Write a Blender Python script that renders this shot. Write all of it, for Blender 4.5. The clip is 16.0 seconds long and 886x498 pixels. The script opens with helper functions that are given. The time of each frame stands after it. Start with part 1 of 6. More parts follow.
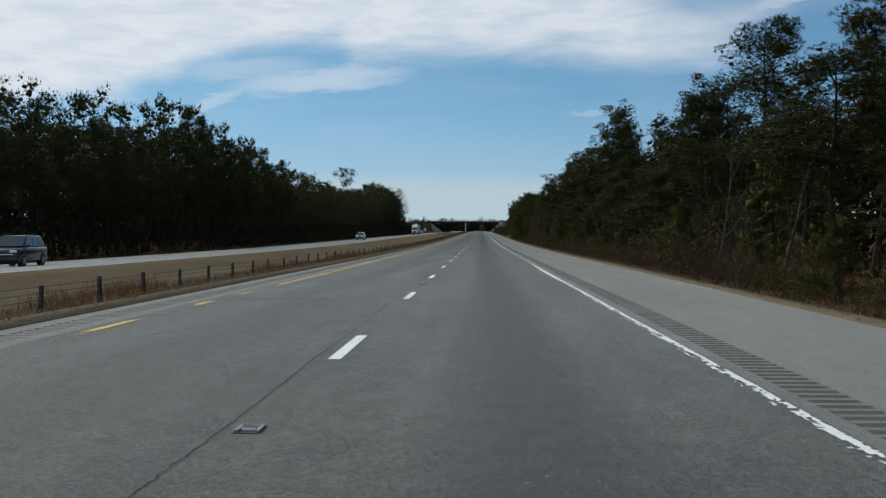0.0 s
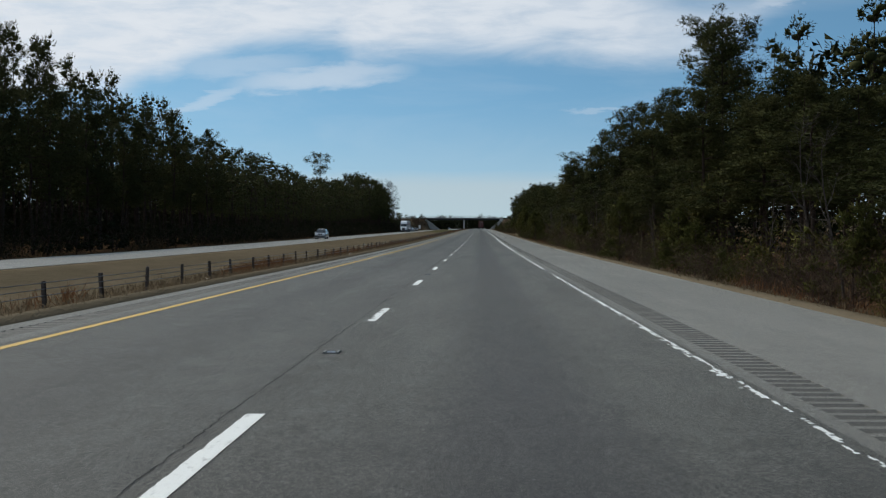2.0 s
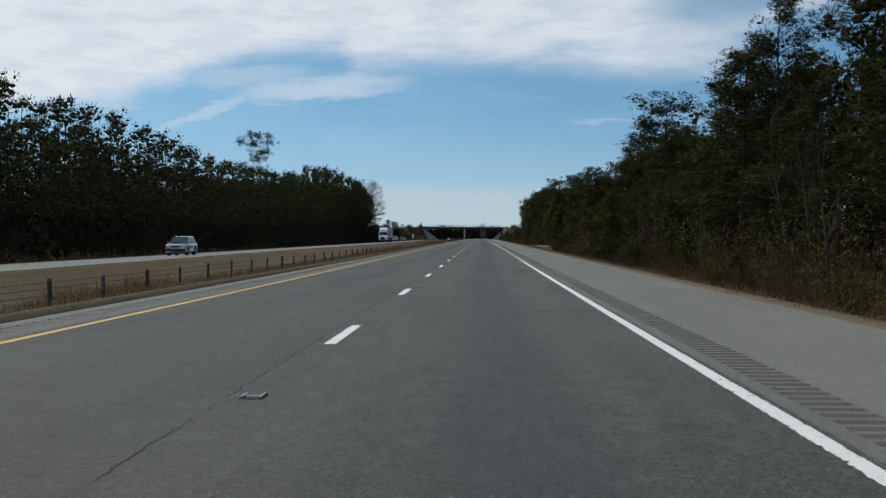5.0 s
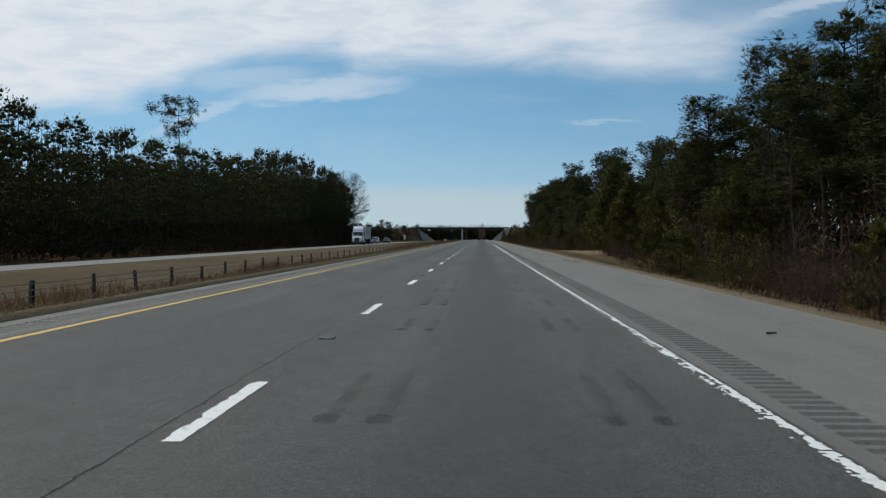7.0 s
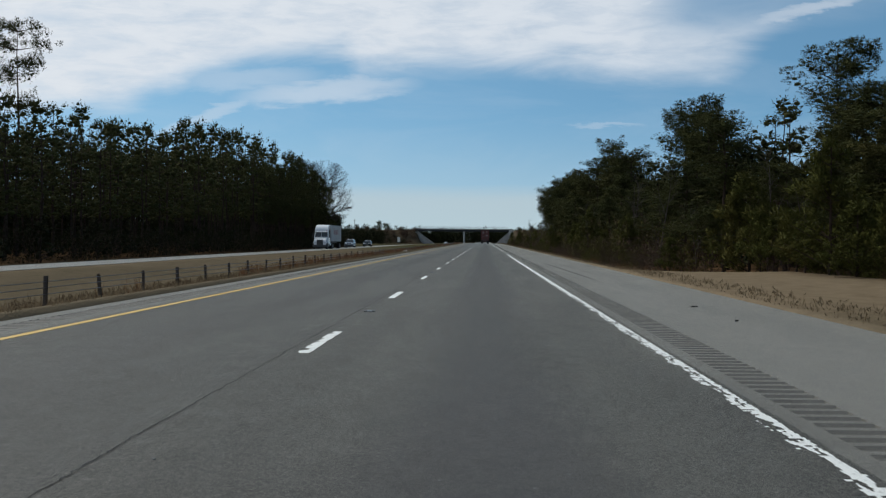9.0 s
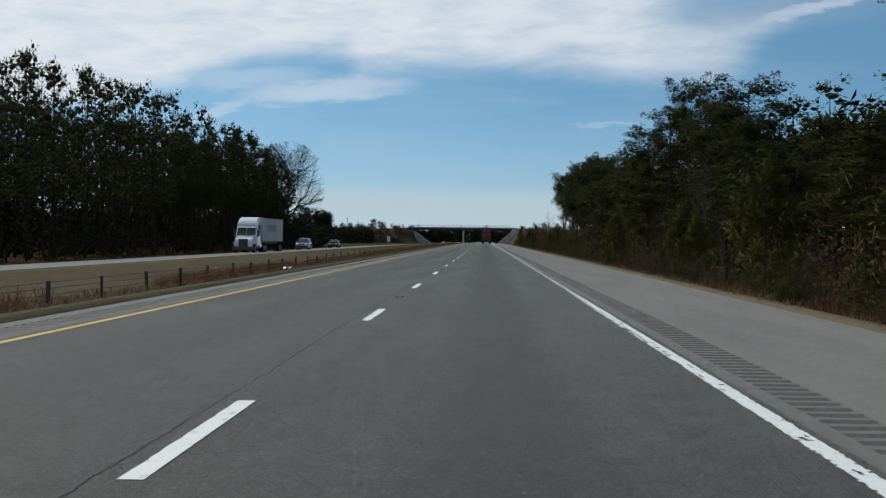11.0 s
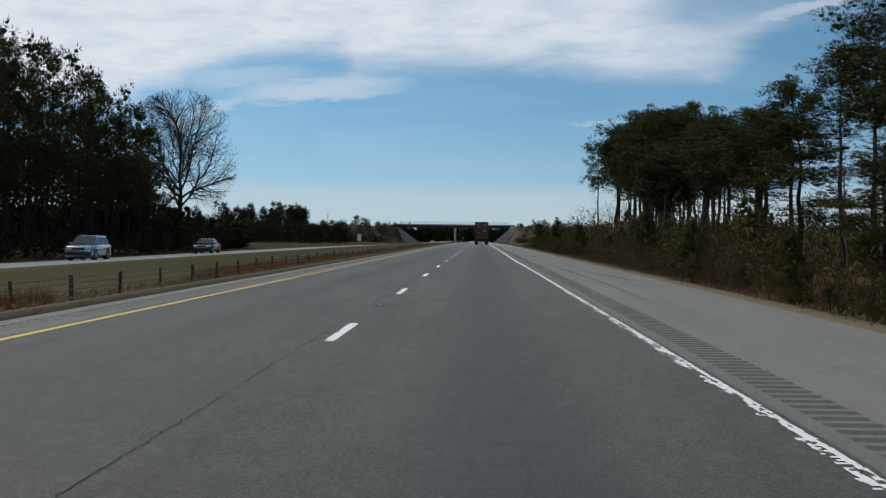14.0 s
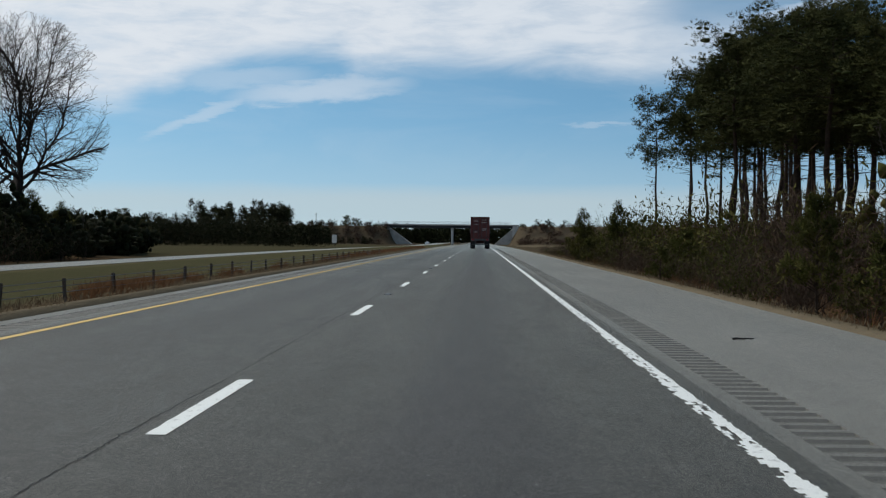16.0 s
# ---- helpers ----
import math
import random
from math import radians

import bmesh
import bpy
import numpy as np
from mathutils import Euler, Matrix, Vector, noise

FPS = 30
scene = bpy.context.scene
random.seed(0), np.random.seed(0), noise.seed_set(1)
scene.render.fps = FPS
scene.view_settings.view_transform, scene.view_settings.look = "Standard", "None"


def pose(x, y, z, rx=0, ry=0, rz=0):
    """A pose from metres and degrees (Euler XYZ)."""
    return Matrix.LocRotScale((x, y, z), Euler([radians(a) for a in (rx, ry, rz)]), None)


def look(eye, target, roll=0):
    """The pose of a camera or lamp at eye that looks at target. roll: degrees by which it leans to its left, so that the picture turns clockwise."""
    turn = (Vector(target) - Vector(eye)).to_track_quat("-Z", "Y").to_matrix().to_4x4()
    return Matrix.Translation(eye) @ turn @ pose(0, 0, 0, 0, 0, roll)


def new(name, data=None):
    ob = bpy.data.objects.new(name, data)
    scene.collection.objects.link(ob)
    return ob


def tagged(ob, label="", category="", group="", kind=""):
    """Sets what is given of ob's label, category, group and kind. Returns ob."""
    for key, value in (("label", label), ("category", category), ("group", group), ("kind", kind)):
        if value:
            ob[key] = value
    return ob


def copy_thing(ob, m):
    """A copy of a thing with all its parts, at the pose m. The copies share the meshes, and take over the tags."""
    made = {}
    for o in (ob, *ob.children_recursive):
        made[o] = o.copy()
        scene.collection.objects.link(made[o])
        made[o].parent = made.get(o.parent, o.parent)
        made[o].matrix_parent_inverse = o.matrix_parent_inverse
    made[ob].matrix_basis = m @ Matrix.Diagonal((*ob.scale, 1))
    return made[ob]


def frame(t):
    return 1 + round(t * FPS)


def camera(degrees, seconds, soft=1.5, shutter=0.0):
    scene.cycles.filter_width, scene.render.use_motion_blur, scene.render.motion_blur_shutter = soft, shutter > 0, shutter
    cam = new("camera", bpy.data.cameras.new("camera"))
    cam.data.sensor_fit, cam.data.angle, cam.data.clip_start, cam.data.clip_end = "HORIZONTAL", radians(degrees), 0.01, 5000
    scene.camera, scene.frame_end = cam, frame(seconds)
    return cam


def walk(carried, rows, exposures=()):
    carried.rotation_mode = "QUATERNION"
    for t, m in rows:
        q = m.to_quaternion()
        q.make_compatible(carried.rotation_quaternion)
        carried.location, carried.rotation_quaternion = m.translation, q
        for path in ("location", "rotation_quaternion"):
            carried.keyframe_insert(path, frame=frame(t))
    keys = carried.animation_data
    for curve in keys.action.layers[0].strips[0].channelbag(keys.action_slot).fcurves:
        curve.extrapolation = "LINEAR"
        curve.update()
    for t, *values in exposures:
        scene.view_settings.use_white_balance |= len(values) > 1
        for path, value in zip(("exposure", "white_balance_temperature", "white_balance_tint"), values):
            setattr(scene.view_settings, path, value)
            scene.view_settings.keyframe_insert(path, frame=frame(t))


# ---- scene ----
cam = camera(38.3, 16.0, 1.25)
PATH = [
    (0, (1.461, -15.805, 2.096), (1.402, -13.806, 2.0631), 0.17),
    (0.5, (1.507, 1.227, 1.994), (1.451, 3.226, 1.9583), 0.17),
    (1, (1.509, 18.308, 1.91), (1.453, 20.307, 1.8752), 0.18),
    (1.5, (1.498, 35.358, 1.804), (1.441, 37.357, 1.7683), 0.2),
    (2, (1.524, 52.272, 1.701), (1.466, 54.271, 1.6645), 0.2),
    (2.5, (1.536, 69.168, 1.584), (1.474, 71.167, 1.5523), 0.12),
    (3, (1.542, 86.029, 1.479), (1.476, 88.028, 1.4466), 0.1),
    (3.5, (1.554, 102.95, 1.443), (1.491, 104.949, 1.4109), 0.2),
    (4, (1.585, 119.881, 1.357), (1.524, 121.88, 1.3307), 0.28),
    (6.5, (1.761, 204.331, 1.194), (1.699, 206.33, 1.1752), 0.36),
    (7, (1.785, 221.295, 1.191), (1.725, 223.294, 1.172), 0.2),
    (7.5, (1.83, 238.218, 1.191), (1.77, 240.217, 1.172), 0.4),
    (8, (1.825, 255.127, 1.166), (1.76, 257.126, 1.15), 0.45),
    (8.5, (1.854, 272.006, 1.2), (1.787, 274.004, 1.182), 0.5),
    (9, (1.825, 288.866, 1.169), (1.76, 290.865, 1.154), 0.5),
    (11.5, (1.671, 373.498, 1.196), (1.604, 375.497, 1.179), 0.6),
    (12, (1.623, 390.437, 1.191), (1.558, 392.436, 1.171), 0.7),
    (12.5, (1.604, 407.361, 1.196), (1.539, 409.36, 1.178), 0.6),
    (13, (1.591, 424.27, 1.177), (1.529, 426.269, 1.16), 0.6),
    (13.5, (1.647, 441.163, 1.18), (1.59, 443.162, 1.165), 0.65),
    (14, (1.703, 458.037, 1.192), (1.645, 460.036, 1.174), 0.62),
    (14.5, (1.737, 474.928, 1.19), (1.68, 476.927, 1.172), 0.58),
    (15, (1.799, 491.986, 1.191), (1.743, 493.985, 1.173), 0.5),
    (15.5, (1.879, 508.862, 1.174), (1.823, 510.861, 1.16), 0.44),
    (16, (1.963, 525.684, 1.213), (1.905, 527.684, 1.197), 0.5),
]
walk(cam, [(t, look(eye, target, roll)) for t, eye, target, roll in PATH])

# ---- world, sun and exposure ----
SUN_AZ, SUN_EL = -46.0, 46.0          # degrees: left of the road's direction, above the horizon
scene.view_settings.exposure = 0.0


def N(nt, kind, **inputs):
    n = nt.nodes.new(kind)
    for k, v in inputs.items():
        if k.startswith("i_"):
            key = k[2:]
            sock = n.inputs[int(key)] if key.isdigit() else n.inputs[key.replace("_", " ")]
            if isinstance(v, bpy.types.NodeSocket):
                nt.links.new(v, sock)
            else:
                sock.default_value = v
        else:
            setattr_plain(n, k, v)
    return n


def setattr_plain(n, k, v):
    if k == "operation":
        n.operation = v
    elif k == "blend_type":
        n.blend_type = v
    elif k == "data_type":
        n.data_type = v
    elif k == "sky_type":
        n.sky_type = v
    elif k == "feature":
        n.feature = v
    elif k == "interpolation_type":
        n.interpolation_type = v
    elif k == "use_clamp":
        n.use_clamp = v
    elif k == "normalize":
        n.normalize = v


def math_node(nt, op, a, b=0.0, c=0.0, clamp=False):
    return N(nt, "ShaderNodeMath", operation=op, use_clamp=clamp, i_0=a, i_1=b, i_2=c).outputs[0]


def mix_col(nt, fac, a, b, blend="MIX"):
    n = nt.nodes.new("ShaderNodeMix")
    n.data_type, n.blend_type = "RGBA", blend
    for i, v in ((0, fac), (6, a), (7, b)):
        if isinstance(v, bpy.types.NodeSocket):
            nt.links.new(v, n.inputs[i])
        else:
            n.inputs[i].default_value = (*v, 1) if i and len(v) == 3 else v
    return n.outputs[2]


def ramp(nt, fac, stops, smooth=False):
    n = nt.nodes.new("ShaderNodeValToRGB")
    n.color_ramp.interpolation = "EASE" if smooth else "LINEAR"
    e = n.color_ramp.elements
    cols = [(c, c, c, 1) if isinstance(c, (int, float)) else (*c, 1) for _, c in stops]
    e[0].position, e[0].color = stops[0][0], cols[0]
    e[-1].position, e[-1].color = stops[-1][0], cols[-1]
    for (p, _), c in zip(stops[1:-1], cols[1:-1]):
        e.new(p).color = c
    nt.links.new(fac, n.inputs[0])
    return n.outputs[0]


def smooth_step(nt, x, lo, hi):
    n = nt.nodes.new("ShaderNodeMapRange")
    n.interpolation_type = "SMOOTHSTEP"
    for i, v in ((0, x), (1, lo), (2, hi), (3, 0.0), (4, 1.0)):
        if isinstance(v, bpy.types.NodeSocket):
            nt.links.new(v, n.inputs[i])
        else:
            n.inputs[i].default_value = v
    return n.outputs[0]


def noise_tex(nt, vec, scale, detail=4.0, rough=0.55, distort=0.0):
    n = nt.nodes.new("ShaderNodeTexNoise")
    nt.links.new(vec, n.inputs["Vector"])
    n.inputs["Scale"].default_value, n.inputs["Detail"].default_value = scale, detail
    n.inputs["Roughness"].default_value, n.inputs["Distortion"].default_value = rough, distort
    return n.outputs[0]


def scaled(nt, vec, x, y, z):
    n = nt.nodes.new("ShaderNodeMapping")
    nt.links.new(vec, n.inputs[0])
    n.inputs["Scale"].default_value = (x, y, z)
    return n.outputs[0]


def make_world():
    w = bpy.data.worlds.new("sky")
    scene.world = w
    w.use_nodes = True
    nt = w.node_tree
    nt.nodes.clear()
    co = nt.nodes.new("ShaderNodeTexCoord").outputs["Generated"]
    sep = nt.nodes.new("ShaderNodeSeparateXYZ")
    nt.links.new(co, sep.inputs[0])
    x, y, z = sep.outputs
    # clear sky: the sky texture, read somewhat higher up, where the air is clearer
    lift = nt.nodes.new("ShaderNodeCombineXYZ")
    nt.links.new(x, lift.inputs[0])
    nt.links.new(y, lift.inputs[1])
    nt.links.new(math_node(nt, "MULTIPLY_ADD", math_node(nt, "ABSOLUTE", z), 2.2, 0.16), lift.inputs[2])
    norm = N(nt, "ShaderNodeVectorMath", operation="NORMALIZE", i_0=lift.outputs[0]).outputs[0]
    sky = nt.nodes.new("ShaderNodeTexSky")
    sky.sky_type, sky.sun_disc = "NISHITA", False
    sky.sun_elevation, sky.sun_rotation = radians(SUN_EL), radians(SUN_AZ)
    sky.air_density, sky.dust_density, sky.ozone_density = 1.0, 0.6, 2.0
    nt.links.new(norm, sky.inputs[0])
    blue = mix_col(nt, 1.0, sky.outputs[0], (SKY_K * 0.735, SKY_K * 1.04, SKY_K * 0.995), "MULTIPLY")
    u = math_node(nt, "ARCTAN2", x, y)
    uv = nt.nodes.new("ShaderNodeCombineXYZ")
    nt.links.new(u, uv.inputs[0])
    nt.links.new(z, uv.inputs[1])
    # wisps, drawn out along a slanting wind
    rot = nt.nodes.new("ShaderNodeMapping")
    nt.links.new(uv.outputs[0], rot.inputs[0])
    rot.inputs["Rotation"].default_value = (0, 0, radians(-9))
    rot.inputs["Scale"].default_value = (7.0, 26.0, 1.0)
    wisp = noise_tex(nt, rot.outputs[0], 1.0, 7.0, 0.6, 0.6)
    fine = noise_tex(nt, scaled(nt, rot.outputs[0], 3.0, 3.2, 1), 1.0, 6.0, 0.62, 0.3)
    # lower edge of the cloud sheet along the azimuth
    f = math_node(nt, "MULTIPLY_ADD", u, 1 / 0.9, 0.5)
    edge = ramp(nt, f, [(0.0, 0.40), (0.094, 0.425), (0.18, 0.46), (0.223, 0.53), (0.262, 0.605), (0.303, 0.655), (0.37, 0.69), (0.395, 0.63),
                        (0.466, 0.635), (0.523, 0.62), (0.572, 0.64), (0.69, 0.61), (0.78, 0.80), (1.0, 0.95)], True)
    edge = math_node(nt, "MULTIPLY", edge, 0.2)
    wob = math_node(nt, "MULTIPLY_ADD", wisp, 0.05, -0.025)
    over = math_node(nt, "ADD", math_node(nt, "SUBTRACT", z, edge), wob)
    sheet = smooth_step(nt, over, -0.008, 0.028)
    dens = ramp(nt, f, [(0.0, 1.0), (0.4, 0.95), (0.6, 0.88), (0.72, 0.68), (1.0, 0.5)], True)
    thick = math_node(nt, "MULTIPLY", dens, ramp(nt, fine, [(0.22, 0.72), (0.55, 1.0)]))
    high = smooth_step(nt, z, 0.155, 0.25)
    sheet = math_node(nt, "MULTIPLY", sheet, math_node(nt, "MAXIMUM", thick, math_node(nt, "MULTIPLY", high, 0.35)))
    sheet = math_node(nt, "MULTIPLY", sheet, math_node(nt, "SUBTRACT", 1.0, math_node(nt, "MULTIPLY", smooth_step(nt, z, 0.22, 0.6), 0.65)))
    # gap of blue towards the upper right
    hole = math_node(nt, "MULTIPLY", smooth_step(nt, u, 0.10, 0.17), smooth_step(nt, z, 0.145, 0.178))
    sheet = math_node(nt, "MULTIPLY", sheet, math_node(nt, "SUBTRACT", 1.0, math_node(nt, "MULTIPLY", hole, 0.75)))
    for (cu, cv, su, sv, slope, amount) in ((-0.125, 0.1145, 0.068, 0.010, 0.10, 0.5), (-0.216, 0.093, 0.042, 0.005, 0.42, 0.36), (-0.19, 0.122, 0.06, 0.010, 0.05, 0.30),
                                            (0.095, 0.0905, 0.03, 0.0025, 0.0, 0.25), (0.12, 0.183, 0.014, 0.0035, 0.25, 0.75), (0.104, 0.179, 0.012, 0.003, 0.1, 0.5),
                                            (0.245, 0.174, 0.055, 0.0055, 0.18, 0.5)):
        du = math_node(nt, "SUBTRACT", u, cu)
        dv = math_node(nt, "SUBTRACT", math_node(nt, "SUBTRACT", z, cv), math_node(nt, "MULTIPLY", du, slope))
        dv = math_node(nt, "ADD", dv, math_node(nt, "MULTIPLY_ADD", fine, 0.024, -0.012))
        r = math_node(nt, "ADD", math_node(nt, "POWER", math_node(nt, "ABSOLUTE", math_node(nt, "DIVIDE", du, su)), 2.0),
                      math_node(nt, "POWER", math_node(nt, "ABSOLUTE", math_node(nt, "DIVIDE", dv, sv)), 2.0))
        s = math_node(nt, "MULTIPLY", math_node(nt, "SUBTRACT", 1.0, smooth_step(nt, r, 0.0, 1.6)), amount)
        sheet = math_node(nt, "MAXIMUM", sheet, s)
    veil = math_node(nt, "MULTIPLY", ramp(nt, wisp, [(0.45, 0.0), (0.8, 0.14)]), smooth_step(nt, z, 0.03, 0.07))
    sheet = math_node(nt, "MAXIMUM", sheet, veil)
    cloud = mix_col(nt, fine, CLOUD_A, CLOUD_B)
    col = mix_col(nt, sheet, blue, cloud)
    # pale bank of haze low over the horizon
    zz = math_node(nt, "ADD", z, math_node(nt, "MULTIPLY_ADD", wisp, 0.012, -0.006))
    low = math_node(nt, "SUBTRACT", 1.0, smooth_step(nt, zz, 0.028, 0.056))
    low = math_node(nt, "MULTIPLY", low, 0.72)
    glow = math_node(nt, "MULTIPLY", math_node(nt, "SUBTRACT", 1.0, smooth_step(nt, z, 0.0, 0.11)), 0.45)
    col = mix_col(nt, math_node(nt, "MAXIMUM", low, glow), col, HAZE)
    bg = nt.nodes.new("ShaderNodeBackground")
    nt.links.new(col, bg.inputs[0])
    bg.inputs[1].default_value = 1.0
    out = nt.nodes.new("ShaderNodeOutputWorld")
    nt.links.new(bg.outputs[0], out.inputs[0])


SKY_K = 0.105
CLOUD_A, CLOUD_B = (0.62, 0.68, 0.76), (0.80, 0.84, 0.88)
HAZE = (0.53, 0.595, 0.61)
make_world()
sun = new("sun", bpy.data.lights.new("sun", "SUN"))
sun.data.energy, sun.data.angle, sun.data.color = 2.5, radians(10.0), (1.0, 0.945, 0.845)
sun.matrix_world = look((0, 0, 50), (math.sin(radians(SUN_AZ)) * -math.cos(radians(SUN_EL)),
                                     -math.cos(radians(SUN_AZ)) * math.cos(radians(SUN_EL)), 50 - math.sin(radians(SUN_EL))))


# ---- materials ----
def material(name, rough=0.7, metal=0.0, spec=0.5):
    m = bpy.data.materials.new(name)
    m.use_nodes = True
    nt = m.node_tree
    b = nt.nodes["Principled BSDF"]
    b.inputs["Roughness"].default_value, b.inputs["Metallic"].default_value = rough, metal
    b.inputs["Specular IOR Level"].default_value = spec
    return m, nt, b


def coords(nt):
    return nt.nodes.new("ShaderNodeTexCoord").outputs["Object"]


def position(nt):
    return nt.nodes.new("ShaderNodeNewGeometry").outputs["Position"]


def bump(nt, b, height, strength, dist):
    n = nt.nodes.new("ShaderNodeBump")
    n.inputs["Strength"].default_value, n.inputs["Distance"].default_value = strength, dist
    nt.links.new(height, n.inputs["Height"])
    nt.links.new(n.outputs[0], b.inputs["Normal"])


def worn(name, c1, c2, scale=3.0, rough=0.6, metal=0.0, fine=40.0, depth=0.002, spec=0.5, random=0.0):
    """A surface between two colours, with stains, grain and fine relief."""
    m, nt, b = material(name, rough, metal, spec)
    co = coords(nt)
    a = noise_tex(nt, co, scale, 5, 0.6, 0.4)
    g = noise_tex(nt, co, fine, 3, 0.6)
    f = math_node(nt, "ADD", ramp(nt, a, [(0.3, 0.0), (0.7, 0.75)]), math_node(nt, "MULTIPLY_ADD", g, 0.5, -0.25), clamp=True)
    if random:
        r = nt.nodes.new("ShaderNodeObjectInfo").outputs["Random"]
        f = math_node(nt, "ADD", f, math_node(nt, "MULTIPLY_ADD", r, random, -random / 2), clamp=True)
    nt.links.new(mix_col(nt, f, c1, c2), b.inputs["Base Color"])
    nt.links.new(math_node(nt, "MULTIPLY_ADD", g, 0.25, rough - 0.12), b.inputs["Roughness"])
    bump(nt, b, g, 0.4, depth)
    return m


def asphalt(name, dark, light, lane, rough_look=1.0):
    """Coarse bituminous surface with pale and dark stones; lane: x of the oily middle of the driven lanes."""
    m, nt, b = material(name, 0.72, 0.0, 0.3)
    b.inputs["Sheen Roughness"].default_value = 0.23
    b.inputs["Sheen Tint"].default_value = (1.0, 0.955, 0.82, 1)
    co = coords(nt)
    big = noise_tex(nt, scaled(nt, co, 1.0, 0.12, 1), 0.9, 4, 0.55)
    mid = noise_tex(nt, scaled(nt, co, 1.0, 0.6, 1), 3.5, 5, 0.6)
    stone = noise_tex(nt, scaled(nt, co, 1, 0.45, 1), 38, 3, 0.8)
    grain = noise_tex(nt, co, 120, 2, 0.8)
    f = math_node(nt, "MULTIPLY_ADD", big, 0.55, -0.02)
    f = math_node(nt, "ADD", f, math_node(nt, "MULTIPLY_ADD", mid, 0.35, -0.16))
    f = math_node(nt, "ADD", f, math_node(nt, "MULTIPLY_ADD", stone, 2.0 * rough_look, -1.0 * rough_look))
    blotch = noise_tex(nt, scaled(nt, co, 1, 0.22, 1), 11, 4, 0.75)
    f = math_node(nt, "ADD", f, math_node(nt, "MULTIPLY_ADD", blotch, 0.6 * rough_look, -0.3 * rough_look))
    f = math_node(nt, "ADD", f, math_node(nt, "MULTIPLY_ADD", grain, 2.2, -1.1), clamp=True)
    col = mix_col(nt, f, dark, light)
    dusty = math_node(nt, "MULTIPLY_ADD", f, 1.0, 0.36)          # pale dust on the stones, none in the oily middle of a lane
    for x0, wide, amount in lane:
        sep = nt.nodes.new("ShaderNodeSeparateXYZ")
        nt.links.new(co, sep.inputs[0])
        d = math_node(nt, "ABSOLUTE", math_node(nt, "SUBTRACT", sep.outputs[0], x0))
        s = math_node(nt, "SUBTRACT", 1.0, smooth_step(nt, d, wide * 0.15, wide))
        s = math_node(nt, "MULTIPLY", s, ramp(nt, big, [(0.25, amount * 0.6), (0.7, amount)]))
        col = mix_col(nt, s, col, (0.025, 0.026, 0.028))
        dusty = math_node(nt, "MULTIPLY", dusty, math_node(nt, "SUBTRACT", 1.0, math_node(nt, "MULTIPLY", s, 0.75)))
    if lane:
        # the passing lane was laid apart, of a darker mix
        sep = nt.nodes.new("ShaderNodeSeparateXYZ")
        nt.links.new(co, sep.inputs[0])
        s = math_node(nt, "MULTIPLY", math_node(nt, "SUBTRACT", 1.0, smooth_step(nt, sep.outputs[0], -0.25, -0.17)), 0.25)
        col = mix_col(nt, s, col, (0.022, 0.022, 0.026))
    # single bright stones and dark pits
    for size, near, share, shade, amount in ((11.0, 0.10, 0.72, (0.42, 0.42, 0.40), 0.6), (15.0, 0.22, 0.55, (0.008, 0.008, 0.008), 0.55 * rough_look)):
        vor = nt.nodes.new("ShaderNodeTexVoronoi")
        nt.links.new(scaled(nt, co, 1, 0.6, 1), vor.inputs["Vector"])
        vor.inputs["Scale"].default_value = size
        pick = nt.nodes.new("ShaderNodeSeparateColor")
        nt.links.new(vor.outputs["Color"], pick.inputs[0])
        s = math_node(nt, "MULTIPLY", math_node(nt, "LESS_THAN", vor.outputs["Distance"], near), math_node(nt, "GREATER_THAN", pick.outputs[0], share))
        col = mix_col(nt, math_node(nt, "MULTIPLY", s, amount), col, shade)
    nt.links.new(dusty, b.inputs["Sheen Weight"])
    nt.links.new(col, b.inputs["Base Color"])
    bump(nt, b, math_node(nt, "ADD", stone, grain), 0.5, 0.006)
    return m


def paint_line(name, colour, under):
    m, nt, b = material(name, 0.62)
    co = coords(nt)
    a = noise_tex(nt, scaled(nt, co, 1, 0.5, 1), 14, 5, 0.7)
    g = noise_tex(nt, co, 120, 2, 0.7)
    f = math_node(nt, "ADD", ramp(nt, a, [(0.27, 0.7), (0.43, 0.0)]), ramp(nt, g, [(0.28, 0.5), (0.42, 0.0)]), clamp=True)
    nt.links.new(mix_col(nt, f, colour, under), b.inputs["Base Color"])
    bump(nt, b, g, 0.4, 0.003)
    return m


def foliage(name, c1, c2, c3, through_light=0.12, rough=0.85):
    """Leaves or needles: every blade its own shade, some light passing through."""
    m, nt, b = material(name, rough, 0.0, 0.06)
    isl = nt.nodes.new("ShaderNodeNewGeometry").outputs["Random Per Island"]
    rnd = nt.nodes.new("ShaderNodeObjectInfo").outputs["Random"]
    a = noise_tex(nt, coords(nt), 0.5, 3, 0.6)
    col = mix_col(nt, isl, c1, c2)
    col = mix_col(nt, math_node(nt, "MULTIPLY", ramp(nt, a, [(0.4, 0.0), (0.65, 0.8)]), rnd), col, c3)
    nt.links.new(col, b.inputs["Base Color"])
    tr = nt.nodes.new("ShaderNodeBsdfTranslucent")
    nt.links.new(col, tr.inputs[0])
    mx = nt.nodes.new("ShaderNodeMixShader")
    mx.inputs[0].default_value = through_light
    nt.links.new(b.outputs[0], mx.inputs[1])
    nt.links.new(tr.outputs[0], mx.inputs[2])
    nt.links.new(mx.outputs[0], nt.nodes["Material Output"].inputs[0])
    return m


